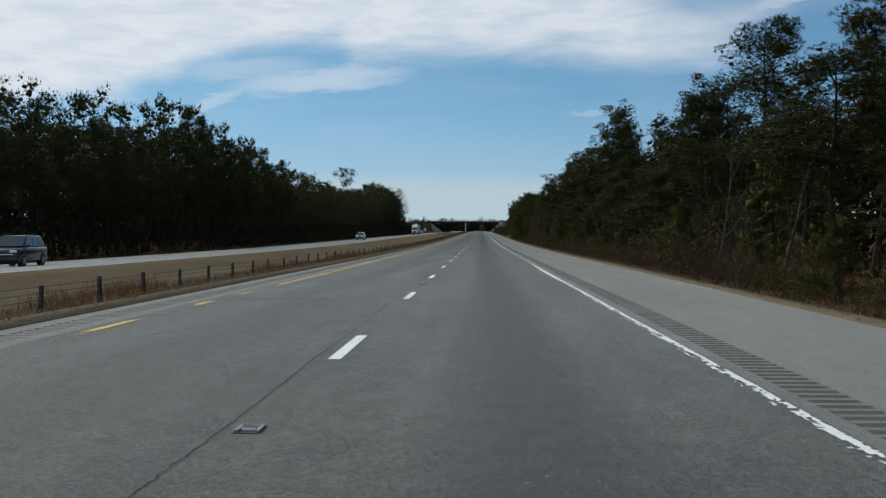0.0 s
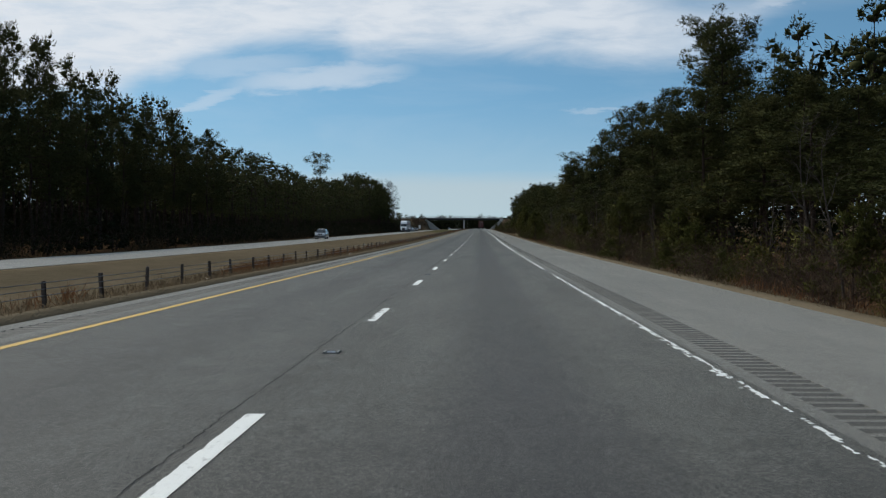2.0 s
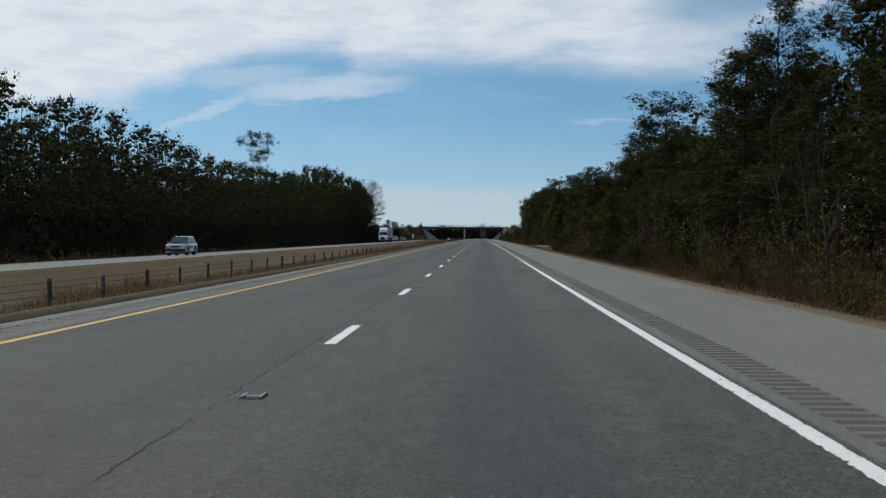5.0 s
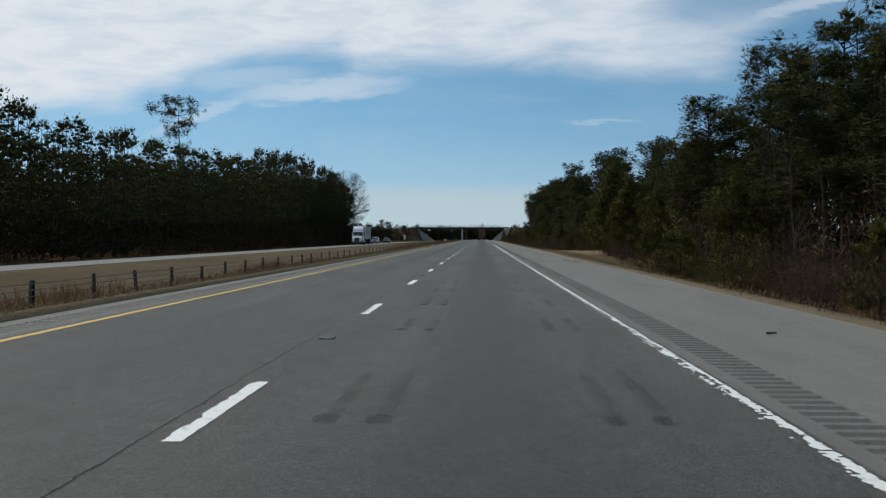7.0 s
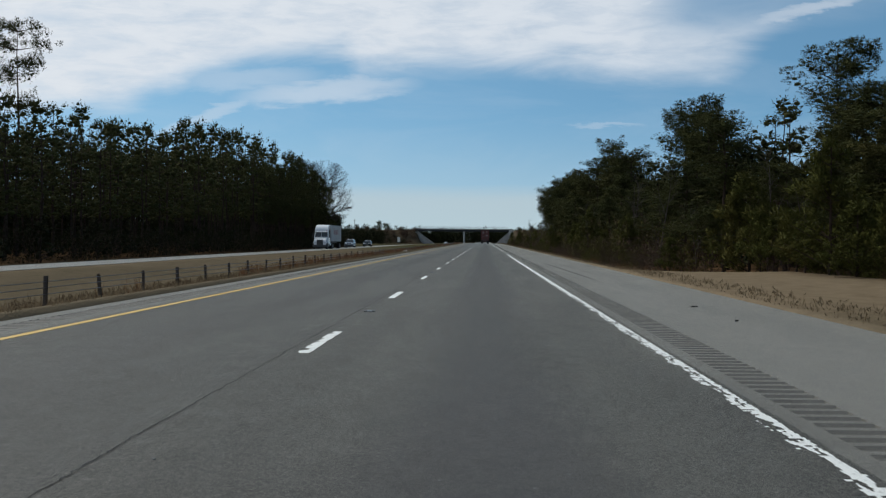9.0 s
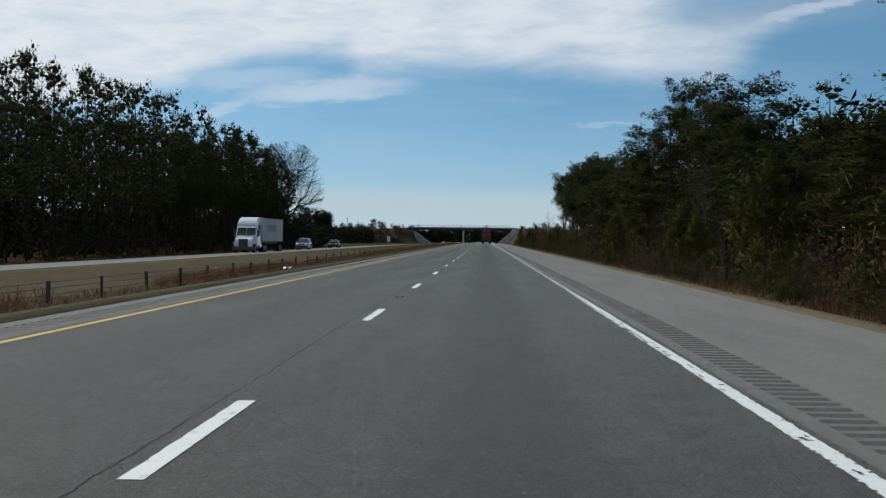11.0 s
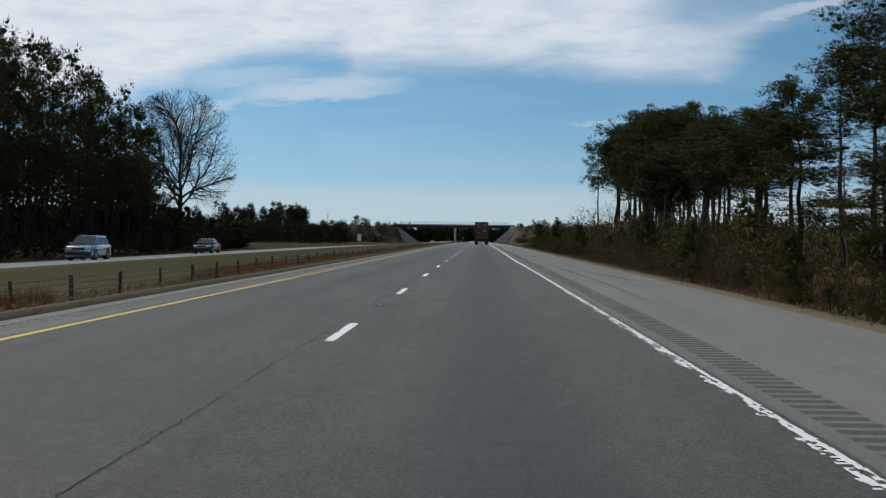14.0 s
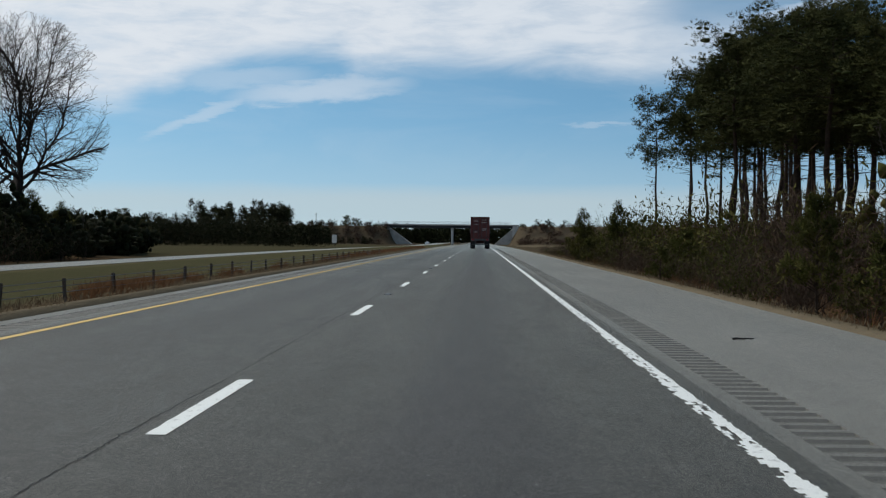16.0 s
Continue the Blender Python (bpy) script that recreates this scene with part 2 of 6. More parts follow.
def ground_material():
    m, nt, b = material("dry_ground", 0.95, 0.0, 0.0)
    co = coords(nt)
    sep = nt.nodes.new("ShaderNodeSeparateXYZ")
    nt.links.new(co, sep.inputs[0])
    big = noise_tex(nt, scaled(nt, co, 0.3, 0.05, 1), 1.0, 4, 0.6, 0.5)
    mid = noise_tex(nt, scaled(nt, co, 1.0, 0.5, 1), 1.6, 5, 0.65)
    fine = noise_tex(nt, scaled(nt, co, 1.0, 0.4, 1), 26, 3, 0.7)
    col = mix_col(nt, ramp(nt, big, [(0.35, 0.0), (0.65, 1.0)]), (0.135, 0.110, 0.076), (0.090, 0.077, 0.052))
    col = mix_col(nt, ramp(nt, mid, [(0.42, 0.0), (0.72, 0.65)]), col, (0.048, 0.040, 0.024))
    # mown straw-coloured edges along the shoulders
    ex = sep.outputs[0]
    mown = math_node(nt, "MULTIPLY", smooth_step(nt, ex, -6.2, -5.8), math_node(nt, "SUBTRACT", 1.0, smooth_step(nt, ex, 7.15, 7.4)))
    col = mix_col(nt, math_node(nt, "MULTIPLY", mown, ramp(nt, mid, [(0.3, 0.8), (0.7, 0.45)])), col, (0.165, 0.14, 0.10))
    # rank brown grass beyond the mown edge of the median
    rank = math_node(nt, "MULTIPLY", math_node(nt, "SUBTRACT", 1.0, smooth_step(nt, sep.outputs[0], -6.4, -5.9)), smooth_step(nt, sep.outputs[0], -11.0, -8.0))
    col = mix_col(nt, math_node(nt, "MULTIPLY", rank, ramp(nt, mid, [(0.3, 0.85), (0.7, 0.5)])), col, (0.062, 0.045, 0.028))
    # winter-green turf in the later part of the median
    x, y = sep.outputs[0], sep.outputs[1]
    g = math_node(nt, "MULTIPLY", smooth_step(nt, y, 440, 560), math_node(nt, "MULTIPLY", smooth_step(nt, x, -21.0, -17.0), math_node(nt, "SUBTRACT", 1.0, smooth_step(nt, x, -12.0, -7.5))))
    g = math_node(nt, "MULTIPLY", g, ramp(nt, mid, [(0.2, 0.9), (0.7, 0.5)]))
    col = mix_col(nt, g, col, (0.042, 0.052, 0.018))
    field = math_node(nt, "MULTIPLY", smooth_step(nt, y, 630, 680), math_node(nt, "SUBTRACT", 1.0, smooth_step(nt, x, -33.0, -31.0)))
    col = mix_col(nt, math_node(nt, "MULTIPLY", field, 0.92), col, mix_col(nt, big, (0.036, 0.040, 0.018), (0.058, 0.050, 0.028)))
    col = mix_col(nt, math_node(nt, "MULTIPLY", smooth_step(nt, y, 1100, 1180), 0.8), col, (0.062, 0.047, 0.033))
    bent = math_node(nt, "SUBTRACT", 1.0, math_node(nt, "MULTIPLY", math_node(nt, "MAXIMUM", g, field), 0.75))          # few dry stalks in the green
    col = mix_col(nt, math_node(nt, "MULTIPLY", bent, ramp(nt, fine, [(0.3, 0.0), (0.8, 0.7)])), col, (0.20, 0.155, 0.10))
    # pine straw and litter under the woods
    wood = math_node(nt, "ADD", smooth_step(nt, x, 8.6, 10.5), math_node(nt, "SUBTRACT", 1.0, smooth_step(nt, x, -37.0, -34.0)), clamp=True)
    wood = math_node(nt, "MULTIPLY", wood, math_node(nt, "SUBTRACT", 1.0, smooth_step(nt, y, 640, 690)))
    clear = math_node(nt, "MULTIPLY", smooth_step(nt, y, 304, 316), math_node(nt, "SUBTRACT", 1.0, smooth_step(nt, y, 346, 356)))
    clear = math_node(nt, "MULTIPLY", clear, math_node(nt, "SUBTRACT", 1.0, smooth_step(nt, x, 13, 15)))
    clear = math_node(nt, "MULTIPLY", clear, smooth_step(nt, x, 0.0, 1.0))
    wood = math_node(nt, "MULTIPLY", wood, math_node(nt, "SUBTRACT", 1.0, clear))
    col = mix_col(nt, wood, col, mix_col(nt, mid, (0.075, 0.045, 0.024), (0.12, 0.072, 0.038)))
    col = mix_col(nt, math_node(nt, "MULTIPLY", clear, ramp(nt, mid, [(0.3, 0.75), (0.7, 0.35)])), col, (0.25, 0.19, 0.125))
    nt.links.new(col, b.inputs["Base Color"])
    bump(nt, b, math_node(nt, "ADD", fine, mid), 0.8, 0.05)
    return m


def glass(name, tint):
    m, nt, b = material(name, 0.06, 0.0, 0.6)
    co = coords(nt)
    nt.links.new(mix_col(nt, noise_tex(nt, co, 5, 3), tint, [c * 1.6 for c in tint]), b.inputs["Base Color"])
    return m


def car_paint(name, c, flake=0.3, coat=0.5):
    m, nt, b = material(name, 0.2, flake, 0.4)
    co = coords(nt)
    d = noise_tex(nt, co, 2.0, 5, 0.6)
    nt.links.new(mix_col(nt, ramp(nt, d, [(0.45, 0.0), (0.8, 0.35)]), c, [x * 0.75 + 0.012 for x in c]), b.inputs["Base Color"])
    b.inputs["Coat Weight"].default_value = coat
    b.inputs["Coat Roughness"].default_value = 0.08
    return m


def stain(name, colour, amount):
    """A soft dark mark on the road, broken up by the coarse surface."""
    m, nt, b = material(name, 0.7)
    b.inputs["Base Color"].default_value = (*colour, 1)
    gen = nt.nodes.new("ShaderNodeTexCoord").outputs["Generated"]
    sep = nt.nodes.new("ShaderNodeSeparateXYZ")
    nt.links.new(gen, sep.inputs[0])
    r2 = None
    for s, p in ((sep.outputs[0], 2.0), (sep.outputs[1], 4.0)):
        d = math_node(nt, "MULTIPLY", math_node(nt, "ABSOLUTE", math_node(nt, "SUBTRACT", s, 0.5)), 2.0)
        d = math_node(nt, "POWER", d, p)
        r2 = d if r2 is None else math_node(nt, "ADD", r2, d)
    fade = math_node(nt, "SUBTRACT", 1.0, smooth_step(nt, r2, 0.0, 0.95))
    co = position(nt)
    g = ramp(nt, noise_tex(nt, co, 45, 3, 0.7), [(0.35, 0.25), (0.62, 1.0)])
    h = ramp(nt, noise_tex(nt, scaled(nt, co, 1, 0.3, 1), 4, 4, 0.6), [(0.3, 0.45), (0.6, 1.0)])
    a = math_node(nt, "MULTIPLY", math_node(nt, "MULTIPLY", fade, amount), math_node(nt, "MULTIPLY", g, h))
    nt.links.new(a, b.inputs["Alpha"])
    return m


M_LANE = asphalt("lane_asphalt", (0.007, 0.0067, 0.0056), (0.088, 0.083, 0.070), ((1.85, 0.95, 0.78), (-1.8, 0.8, 0.32)), 0.75)
M_SHOULDER = asphalt("shoulder_asphalt", (0.115, 0.112, 0.100), (0.270, 0.262, 0.236), (), 0.45)
M_RUMBLE = asphalt("rumble_asphalt", (0.085, 0.083, 0.074), (0.205, 0.199, 0.180), (), 0.6)
M_PATCH = asphalt("patch_asphalt", (0.008, 0.008, 0.0075), (0.066, 0.065, 0.062), ())
M_FAR_ROAD = asphalt("pale_carriageway", (0.22, 0.215, 0.20), (0.38, 0.37, 0.35), ())
M_WHITE = paint_line("white_road_paint", (0.82, 0.84, 0.81), (0.16, 0.16, 0.155))
M_YELLOW = paint_line("yellow_road_paint", (0.60, 0.38, 0.06), (0.17, 0.15, 0.11))
M_SEAL = worn("open_crack", (0.036, 0.036, 0.035), (0.09, 0.09, 0.087), 2.0, 0.95, spec=0.1)
M_SKID = stain("tyre_rubber_mark", (0.010, 0.010, 0.011), 0.85)
M_SKID_FAINT = stain("faint_tyre_mark", (0.012, 0.012, 0.013), 0.32)
M_GROUND = ground_material()
M_BARK = worn("pine_bark", (0.025, 0.019, 0.016), (0.085, 0.062, 0.048), 2.5, 0.95, 0, 14, 0.02, 0.05)
M_GREY_BARK = worn("grey_bark", (0.055, 0.047, 0.041), (0.15, 0.13, 0.115), 2.0, 0.95, 0, 12, 0.02, 0.05)
M_DARK_BARK = worn("dark_bark", (0.028, 0.023, 0.020), (0.075, 0.062, 0.054), 2.0, 0.95, 0, 12, 0.02, 0.05)
M_NEEDLE = foliage("pine_needles", (0.028, 0.035, 0.013), (0.054, 0.062, 0.021), (0.084, 0.078, 0.028), 0.05)
# needle green darkened: the shade inside the woods is put into this colour
M_SHADED_WOODS = foliage("shaded_woods_foliage", (0.010, 0.014, 0.006), (0.026, 0.030, 0.011), (0.035, 0.03, 0.018), 0.04)
M_SHRUB = foliage("evergreen_shrub_leaves", (0.035, 0.043, 0.011), (0.075, 0.080, 0.020), (0.105, 0.088, 0.028), 0.12)
M_TWIG = foliage("bare_twigs", (0.046, 0.033, 0.024), (0.105, 0.076, 0.058), (0.090, 0.052, 0.034), 0.05, 0.9)
M_STRAW = foliage("straw_grass", (0.13, 0.102, 0.066), (0.21, 0.165, 0.108), (0.12, 0.09, 0.055), 0.45, 0.9)
M_RANK = foliage("rank_brown_grass", (0.065, 0.048, 0.030), (0.125, 0.094, 0.060), (0.10, 0.06, 0.035), 0.3, 0.9)
M_SEDGE = foliage("rust_brown_sedge", (0.105, 0.050, 0.025), (0.185, 0.098, 0.050), (0.14, 0.088, 0.05), 0.45, 0.9)
M_POST = worn("weathered_steel_post", (0.065, 0.054, 0.048), (0.14, 0.118, 0.105), 6.0, 0.75, 0.3, 60, 0.002, 0.4, 0.4)
M_CABLE = worn("steel_cable", (0.09, 0.09, 0.09), (0.2, 0.2, 0.2), 8.0, 0.5, 0.7)
M_CONCRETE = worn("weathered_concrete", (0.26, 0.255, 0.24), (0.45, 0.44, 0.41), 0.5, 0.9, 0, 12, 0.01)
M_PALE_CONCRETE = worn("pale_concrete", (0.42, 0.42, 0.40), (0.60, 0.60, 0.57), 0.4, 0.9, 0, 12, 0.01)
M_GIRDER = worn("dark_girder_paint", (0.010, 0.013, 0.017), (0.025, 0.030, 0.038), 0.5, 0.7, 0.1)
M_RAIL = worn("galvanised_rail", (0.35, 0.36, 0.37), (0.52, 0.53, 0.54), 3.0, 0.5, 0.6)
M_RUBBER = worn("tyre_rubber", (0.010, 0.010, 0.011), (0.03, 0.03, 0.03), 8.0, 0.85)
M_RIM = worn("alloy_rim", (0.30, 0.31, 0.32), (0.5, 0.5, 0.52), 8.0, 0.35, 0.8)
M_BLACK = worn("black_plastic", (0.010, 0.010, 0.011), (0.035, 0.035, 0.037), 6.0, 0.55)
M_STEEL = worn("grimy_steel", (0.05, 0.05, 0.052), (0.16, 0.16, 0.165), 4.0, 0.5, 0.6)
M_CASTING = worn("worn_iron_casting", (0.16, 0.16, 0.15), (0.34, 0.34, 0.32), 30.0, 0.6, 0.2)
M_CHROME = worn("bright_metal", (0.55, 0.56, 0.58), (0.75, 0.76, 0.78), 6.0, 0.2, 1.0)
M_GLASS = glass("dark_window_glass", (0.02, 0.026, 0.03))
M_LENS = glass("clear_lamp_lens", (0.55, 0.57, 0.6))
M_RED_LENS = glass("red_lamp_lens", (0.35, 0.02, 0.02))
M_CONTAINER = worn("faded_red_container", (0.075, 0.016, 0.015), (0.17, 0.042, 0.036), 1.2, 0.6, 0.0, 25, 0.002)
M_BAR = worn("pale_marking", (0.42, 0.36, 0.34), (0.62, 0.56, 0.54), 4.0, 0.6)
M_CAB = car_paint("white_cab_paint", (0.84, 0.85, 0.86), 0.0)
M_TRAILER = worn("dusty_white_panel", (0.50, 0.48, 0.46), (0.66, 0.64, 0.62), 0.8, 0.5, 0.0, 20, 0.001)
M_RED_BAR = worn("faded_red_marking", (0.34, 0.10, 0.10), (0.48, 0.20, 0.19), 3.0, 0.6)
M_SIGN = worn("sign_panel", (0.55, 0.55, 0.53), (0.70, 0.70, 0.68), 2.0, 0.5, 0.3)
M_STICK = worn("dark_scrap", (0.012, 0.011, 0.010), (0.05, 0.045, 0.04), 5.0, 0.8)
M_PEBBLE = worn("pale_pebble", (0.35, 0.34, 0.32), (0.6, 0.59, 0.56), 30.0, 0.9)


# ---- helpers for meshes ----
def finish(name, verts, faces, mat, parent=None, label="", smooth=False, normals=None):
    me = bpy.data.meshes.new(name)
    if isinstance(verts, np.ndarray):
        n, k = len(faces), faces.shape[1]
        me.vertices.add(len(verts))
        me.vertices.foreach_set("co", verts.astype(np.float32).ravel())
        me.loops.add(n * k)
        me.loops.foreach_set("vertex_index", faces.astype(np.int32).ravel())
        me.polygons.add(n)
        me.polygons.foreach_set("loop_start", np.arange(0, n * k, k, dtype=np.int32))
    else:
        me.from_pydata([tuple(v) for v in verts], [], faces)
    me.materials.append(mat)
    if smooth or normals is not None:
        me.polygons.foreach_set("use_smooth", [True] * len(me.polygons))
    me.update(calc_edges=True)
    if normals is not None:
        me.normals_split_custom_set_from_vertices(normals.tolist())
    ob = new(name, me)
    if parent is not None:
        ob.parent = parent
    if label:
        ob["label"] = label
    return ob


def part(name, bm, mat, parent, label="", smooth=False):
    me = bpy.data.meshes.new(name)
    bmesh.ops.recalc_face_normals(bm, faces=bm.faces)
    bm.to_mesh(me)
    bm.free()
    me.materials.append(mat)
    if smooth:
        me.polygons.foreach_set("use_smooth", [True] * len(me.polygons))
    ob = new(name, me)
    if parent is not None:
        ob.parent = parent
    if label:
        ob["label"] = label
    return ob


def thing(name, label, category, group="", kind="", at=(0, 0, 0), rz=0.0):
    e = new(name)
    e.matrix_world = pose(*at, 0, 0, rz)
    return tagged(e, label, category, group, kind)


def box(bm, c, s, bevel=0.0, rot=None):
    r = bmesh.ops.create_cube(bm, size=1.0)
    m = Matrix.Translation(c) @ (rot or Matrix()) @ Matrix.Diagonal((*s, 1))
    bmesh.ops.transform(bm, matrix=m, verts=r["verts"])
    if bevel:
        es = {e for v in r["verts"] for e in v.link_edges}
        bmesh.ops.bevel(bm, geom=list(es), offset=bevel, segments=2, affect="EDGES", profile=0.6)
    return bm


def boxed(c, s, bevel=0.0, rot=None):
    return box(bmesh.new(), c, s, bevel, rot)


def drum(bm, c, r, depth, axis="x", n=20, bevel=0.0, r2=None):
    q = bmesh.ops.create_cone(bm, cap_ends=True, segments=n, radius1=r, radius2=r if r2 is None else r2, depth=depth)
    turn = {"x": Matrix.Rotation(math.pi / 2, 4, "Y"), "y": Matrix.Rotation(math.pi / 2, 4, "X"), "z": Matrix()}[axis]
    bmesh.ops.transform(bm, matrix=Matrix.Translation(c) @ turn, verts=q["verts"])
    if bevel:
        caps = {e for v in q["verts"] for f in v.link_faces if len(f.verts) > 4 for e in f.edges}
        bmesh.ops.bevel(bm, geom=list(caps), offset=bevel, segments=2, affect="EDGES")
    return bm


def prism(poly, half, bevel=0.0, top_in=None):
    """A side outline (y, z) given width across x; top_in(z) narrows it with height."""
    bm = bmesh.new()
    sides = []
    for s in (-1, 1):
        sides.append([bm.verts.new((s * (half - (top_in(z) if top_in else 0.0)), y, z)) for y, z in poly])
    n = len(poly)
    bm.faces.new(sides[0])
    bm.faces.new(sides[1][::-1])
    for i in range(n):
        bm.faces.new((sides[0][i], sides[1][i], sides[1][(i + 1) % n], sides[0][(i + 1) % n]))
    bmesh.ops.recalc_face_normals(bm, faces=bm.faces)
    if bevel:
        bmesh.ops.bevel(bm, geom=bm.edges[:], offset=bevel, segments=2, affect="EDGES", profile=0.6)
    return bm


def tube(V, F, p0, p1, r0, r1, n=6):
    p0, p1 = np.array(p0, float), np.array(p1, float)
    d = p1 - p0
    d /= max(np.linalg.norm(d), 1e-6)
    a = np.cross(d, (0.31, 0.95, 0.07) if abs(d[2]) > 0.8 else (0, 0, 1.0))
    a /= np.linalg.norm(a)
    b = np.cross(d, a)
    k = len(V)
    for p, r in ((p0, r0), (p1, r1)):
        for i in range(n):
            t = 2 * math.pi * i / n
            V.append(p + r * (math.cos(t) * a + math.sin(t) * b))
    for i in range(n):
        j = (i + 1) % n
        F.append((k + i, k + j, k + n + j, k + n + i))


def blades(rng, centres, count, length, width, spread, lift=0.25, hearts=None, ragged=0.3):
    """Tapered blades that radiate from the centres."""
    c = np.repeat(np.asarray(centres, float), count, axis=0)
    n = len(c)
    d = rng.normal(size=(n, 3))
    d[:, 2] += lift * 2
    d /= np.linalg.norm(d, axis=1)[:, None]
    s = np.cross(d, rng.normal(size=(n, 3)))
    s /= np.linalg.norm(s, axis=1)[:, None] + 1e-6
    base = c + rng.normal(size=(n, 3)) * spread
    ln = length * rng.uniform(0.6, 1.3, (n, 1))
    w = width * rng.uniform(0.6, 1.3, (n, 1))
    v = np.stack([base - s * w * 0.5, base + d * ln * 0.55 + s * w * 0.6, base + d * ln], axis=1).reshape(-1, 3)
    f = np.arange(n * 3).reshape(-1, 3)
    # rounded shading of the tuft as a whole
    heart = c if hearts is None else np.repeat(np.asarray(hearts, float), count, axis=0)
    out = v - np.repeat(heart, 3, axis=0)
    out /= np.linalg.norm(out, axis=1)[:, None] + 1e-6
    nrm = out + np.repeat(rng.normal(size=(n, 3)) * ragged, 3, axis=0)
    nrm /= np.linalg.norm(nrm, axis=1)[:, None] + 1e-6
    # every blade turns its front outwards
    tri = v.reshape(-1, 3, 3)
    face = np.cross(tri[:, 1] - tri[:, 0], tri[:, 2] - tri[:, 0])
    turned = (face * nrm.reshape(-1, 3, 3).mean(axis=1)).sum(axis=1) < 0
    f[turned] = f[turned][:, (0, 2, 1)]
    return v, f, nrm


# ---- the lie of the land ----
def smooth01(t):
    t = min(max(t, 0.0), 1.0)
    return t * t * (3 - 2 * t)


def dip(y):
    """The road's height: it comes down a slight grade, levels out, and sinks a little towards the overpass."""
    if y < 50:
        return 0.464 + 0.0058 * (50 - y)
    if y < 210:
        return 0.5 * 0.0058 / 160 * (210 - y) ** 2
    return -1.2 * smooth01((y - 620) / 560)


def lerp_list(x, pts):
    if x <= pts[0][0]:
        return pts[0][1]
    for (a, va), (b, vb) in zip(pts, pts[1:]):
        if x <= b:
            return va + (vb - va) * (x - a) / (b - a)
    return pts[-1][1]


CROSS = ((-400, -0.5), (-60, -0.7), (-38, -1.05), (-34, -1.15), (-31.5, -0.86), (-30.1, -0.78), (-29.9, -0.95), (-18.6, -0.6), (-18.4, -0.40),
         (-17.2, -0.45), (-12.5, -0.80), (-8.5, -0.45), (-6.6, -0.22), (-5.9, -0.07), (-5.4, 0.02), (-4.86, 0.07), (-4.79, -0.04), (-4.70, -0.14), (6.92, -0.14), (7.02, -0.016),
         (7.12, 0.03), (7.4, 0.03), (7.8, -0.12), (9.5, -0.62), (12.0, -0.95), (18.0, -0.75), (30.0, -0.3), (400, 0.2))
BRIDGE_Y, BRIDGE_DEEP = 1215.0, 13.0


def far_tilt(x, y):
    """Farther on the opposite carriageway leans a little more towards the wood."""
    k = 0.07 * smooth01((y - 150) / 150)
    if -30.1 <= x <= -18.4:
        return k * (x + 24.2) / 5.8
    return k * smooth01((-12.5 - x) / 5.9) if -18.4 < x < -12.5 else (-k * smooth01((x + 34) / 3.9) if -34 < x < -30.1 else 0.0)


def land(x, y):
    z = lerp_list(x, CROSS) + dip(y)
    # clearing beside the shoulder is flat turf
    if 7.6 < x < 15 and 276 < y < 352:
        k = smooth01((y - 276) / 14) * smooth01((352 - y) / 14)
        z += k * (0.04 + 0.02 * (x - 7.6) - z) * 0.9
    z += far_tilt(x, y)
    far = smooth01((abs(x) - 9) / 8) if x > 0 else smooth01((-x - 34) / 8)
    z += 0.25 * far * noise.noise((x * 0.06, y * 0.06, 0))
    # embankments that carry the crossing road
    if y > 1150:
        d = abs(y - (BRIDGE_Y + BRIDGE_DEEP / 2)) - BRIDGE_DEEP / 2
        up = 9.7 * min(max(1 - d / 20.0, 0), 1)
        side = smooth01((x - 17) / 6) if x > 0 else smooth01((-x - 43) / 6)
        z += up * side
    return z


def ground_z(x, y):
    return land(x, y)


# ---- ground, carriageways and markings ----
def sheet(name, xs, ys, height, mat, label, category, kind="structure", thick=0.0):
    V = [(x, y, height(x, y)) for y in ys for x in xs]
    n = len(xs)
    F = [(j * n + i, j * n + i + 1, (j + 1) * n + i + 1, (j + 1) * n + i) for j in range(len(ys) - 1) for i in range(n - 1)]
    if thick:
        k = len(V)
        V += [(x, y, z - thick) for x, y, z in V]
        F += [(k + a, k + d, k + c, k + b) for a, b, c, d in F[:]]
        rim = [j * n for j in range(len(ys))]
        F += [(a, b, b + k, a + k) for a, b in zip(rim[1:], rim)]
        F += [(a + n - 1, b + n - 1, b + n - 1 + k, a + n - 1 + k) for a, b in zip(rim, rim[1:])]
    return tagged(finish(name, V, F, mat, smooth=not thick), label, category, kind=kind)


YS = [-90 + 10 * i for i in range(83)]                       # to 730
Y_FAR = [750 + 30 * i for i in range(13)]                    # to 1110
Y_BRIDGE = [1140, 1165, 1185, 1195, 1205, 1215, 1228, 1238, 1248, 1260, 1300, 1400, 1600, 2000, 3000, 4200]
ALL_Y = [-900, -300] + YS + Y_FAR + Y_BRIDGE
XS = sorted({x for x, _ in CROSS} | {-3000, -1200, -200, -120, -90, -75, -52, -47, -45, -43, -25, -15, -10, -7.5, 0, 7.8, 8.8, 10.6, 14, 15, 16,
                                     20, 23, 26, 40, 60, 90, 150, 1200, 3000})
sheet("ground", XS, ALL_Y, land, M_GROUND, "dry winter grass verge and woodland floor", "ground")

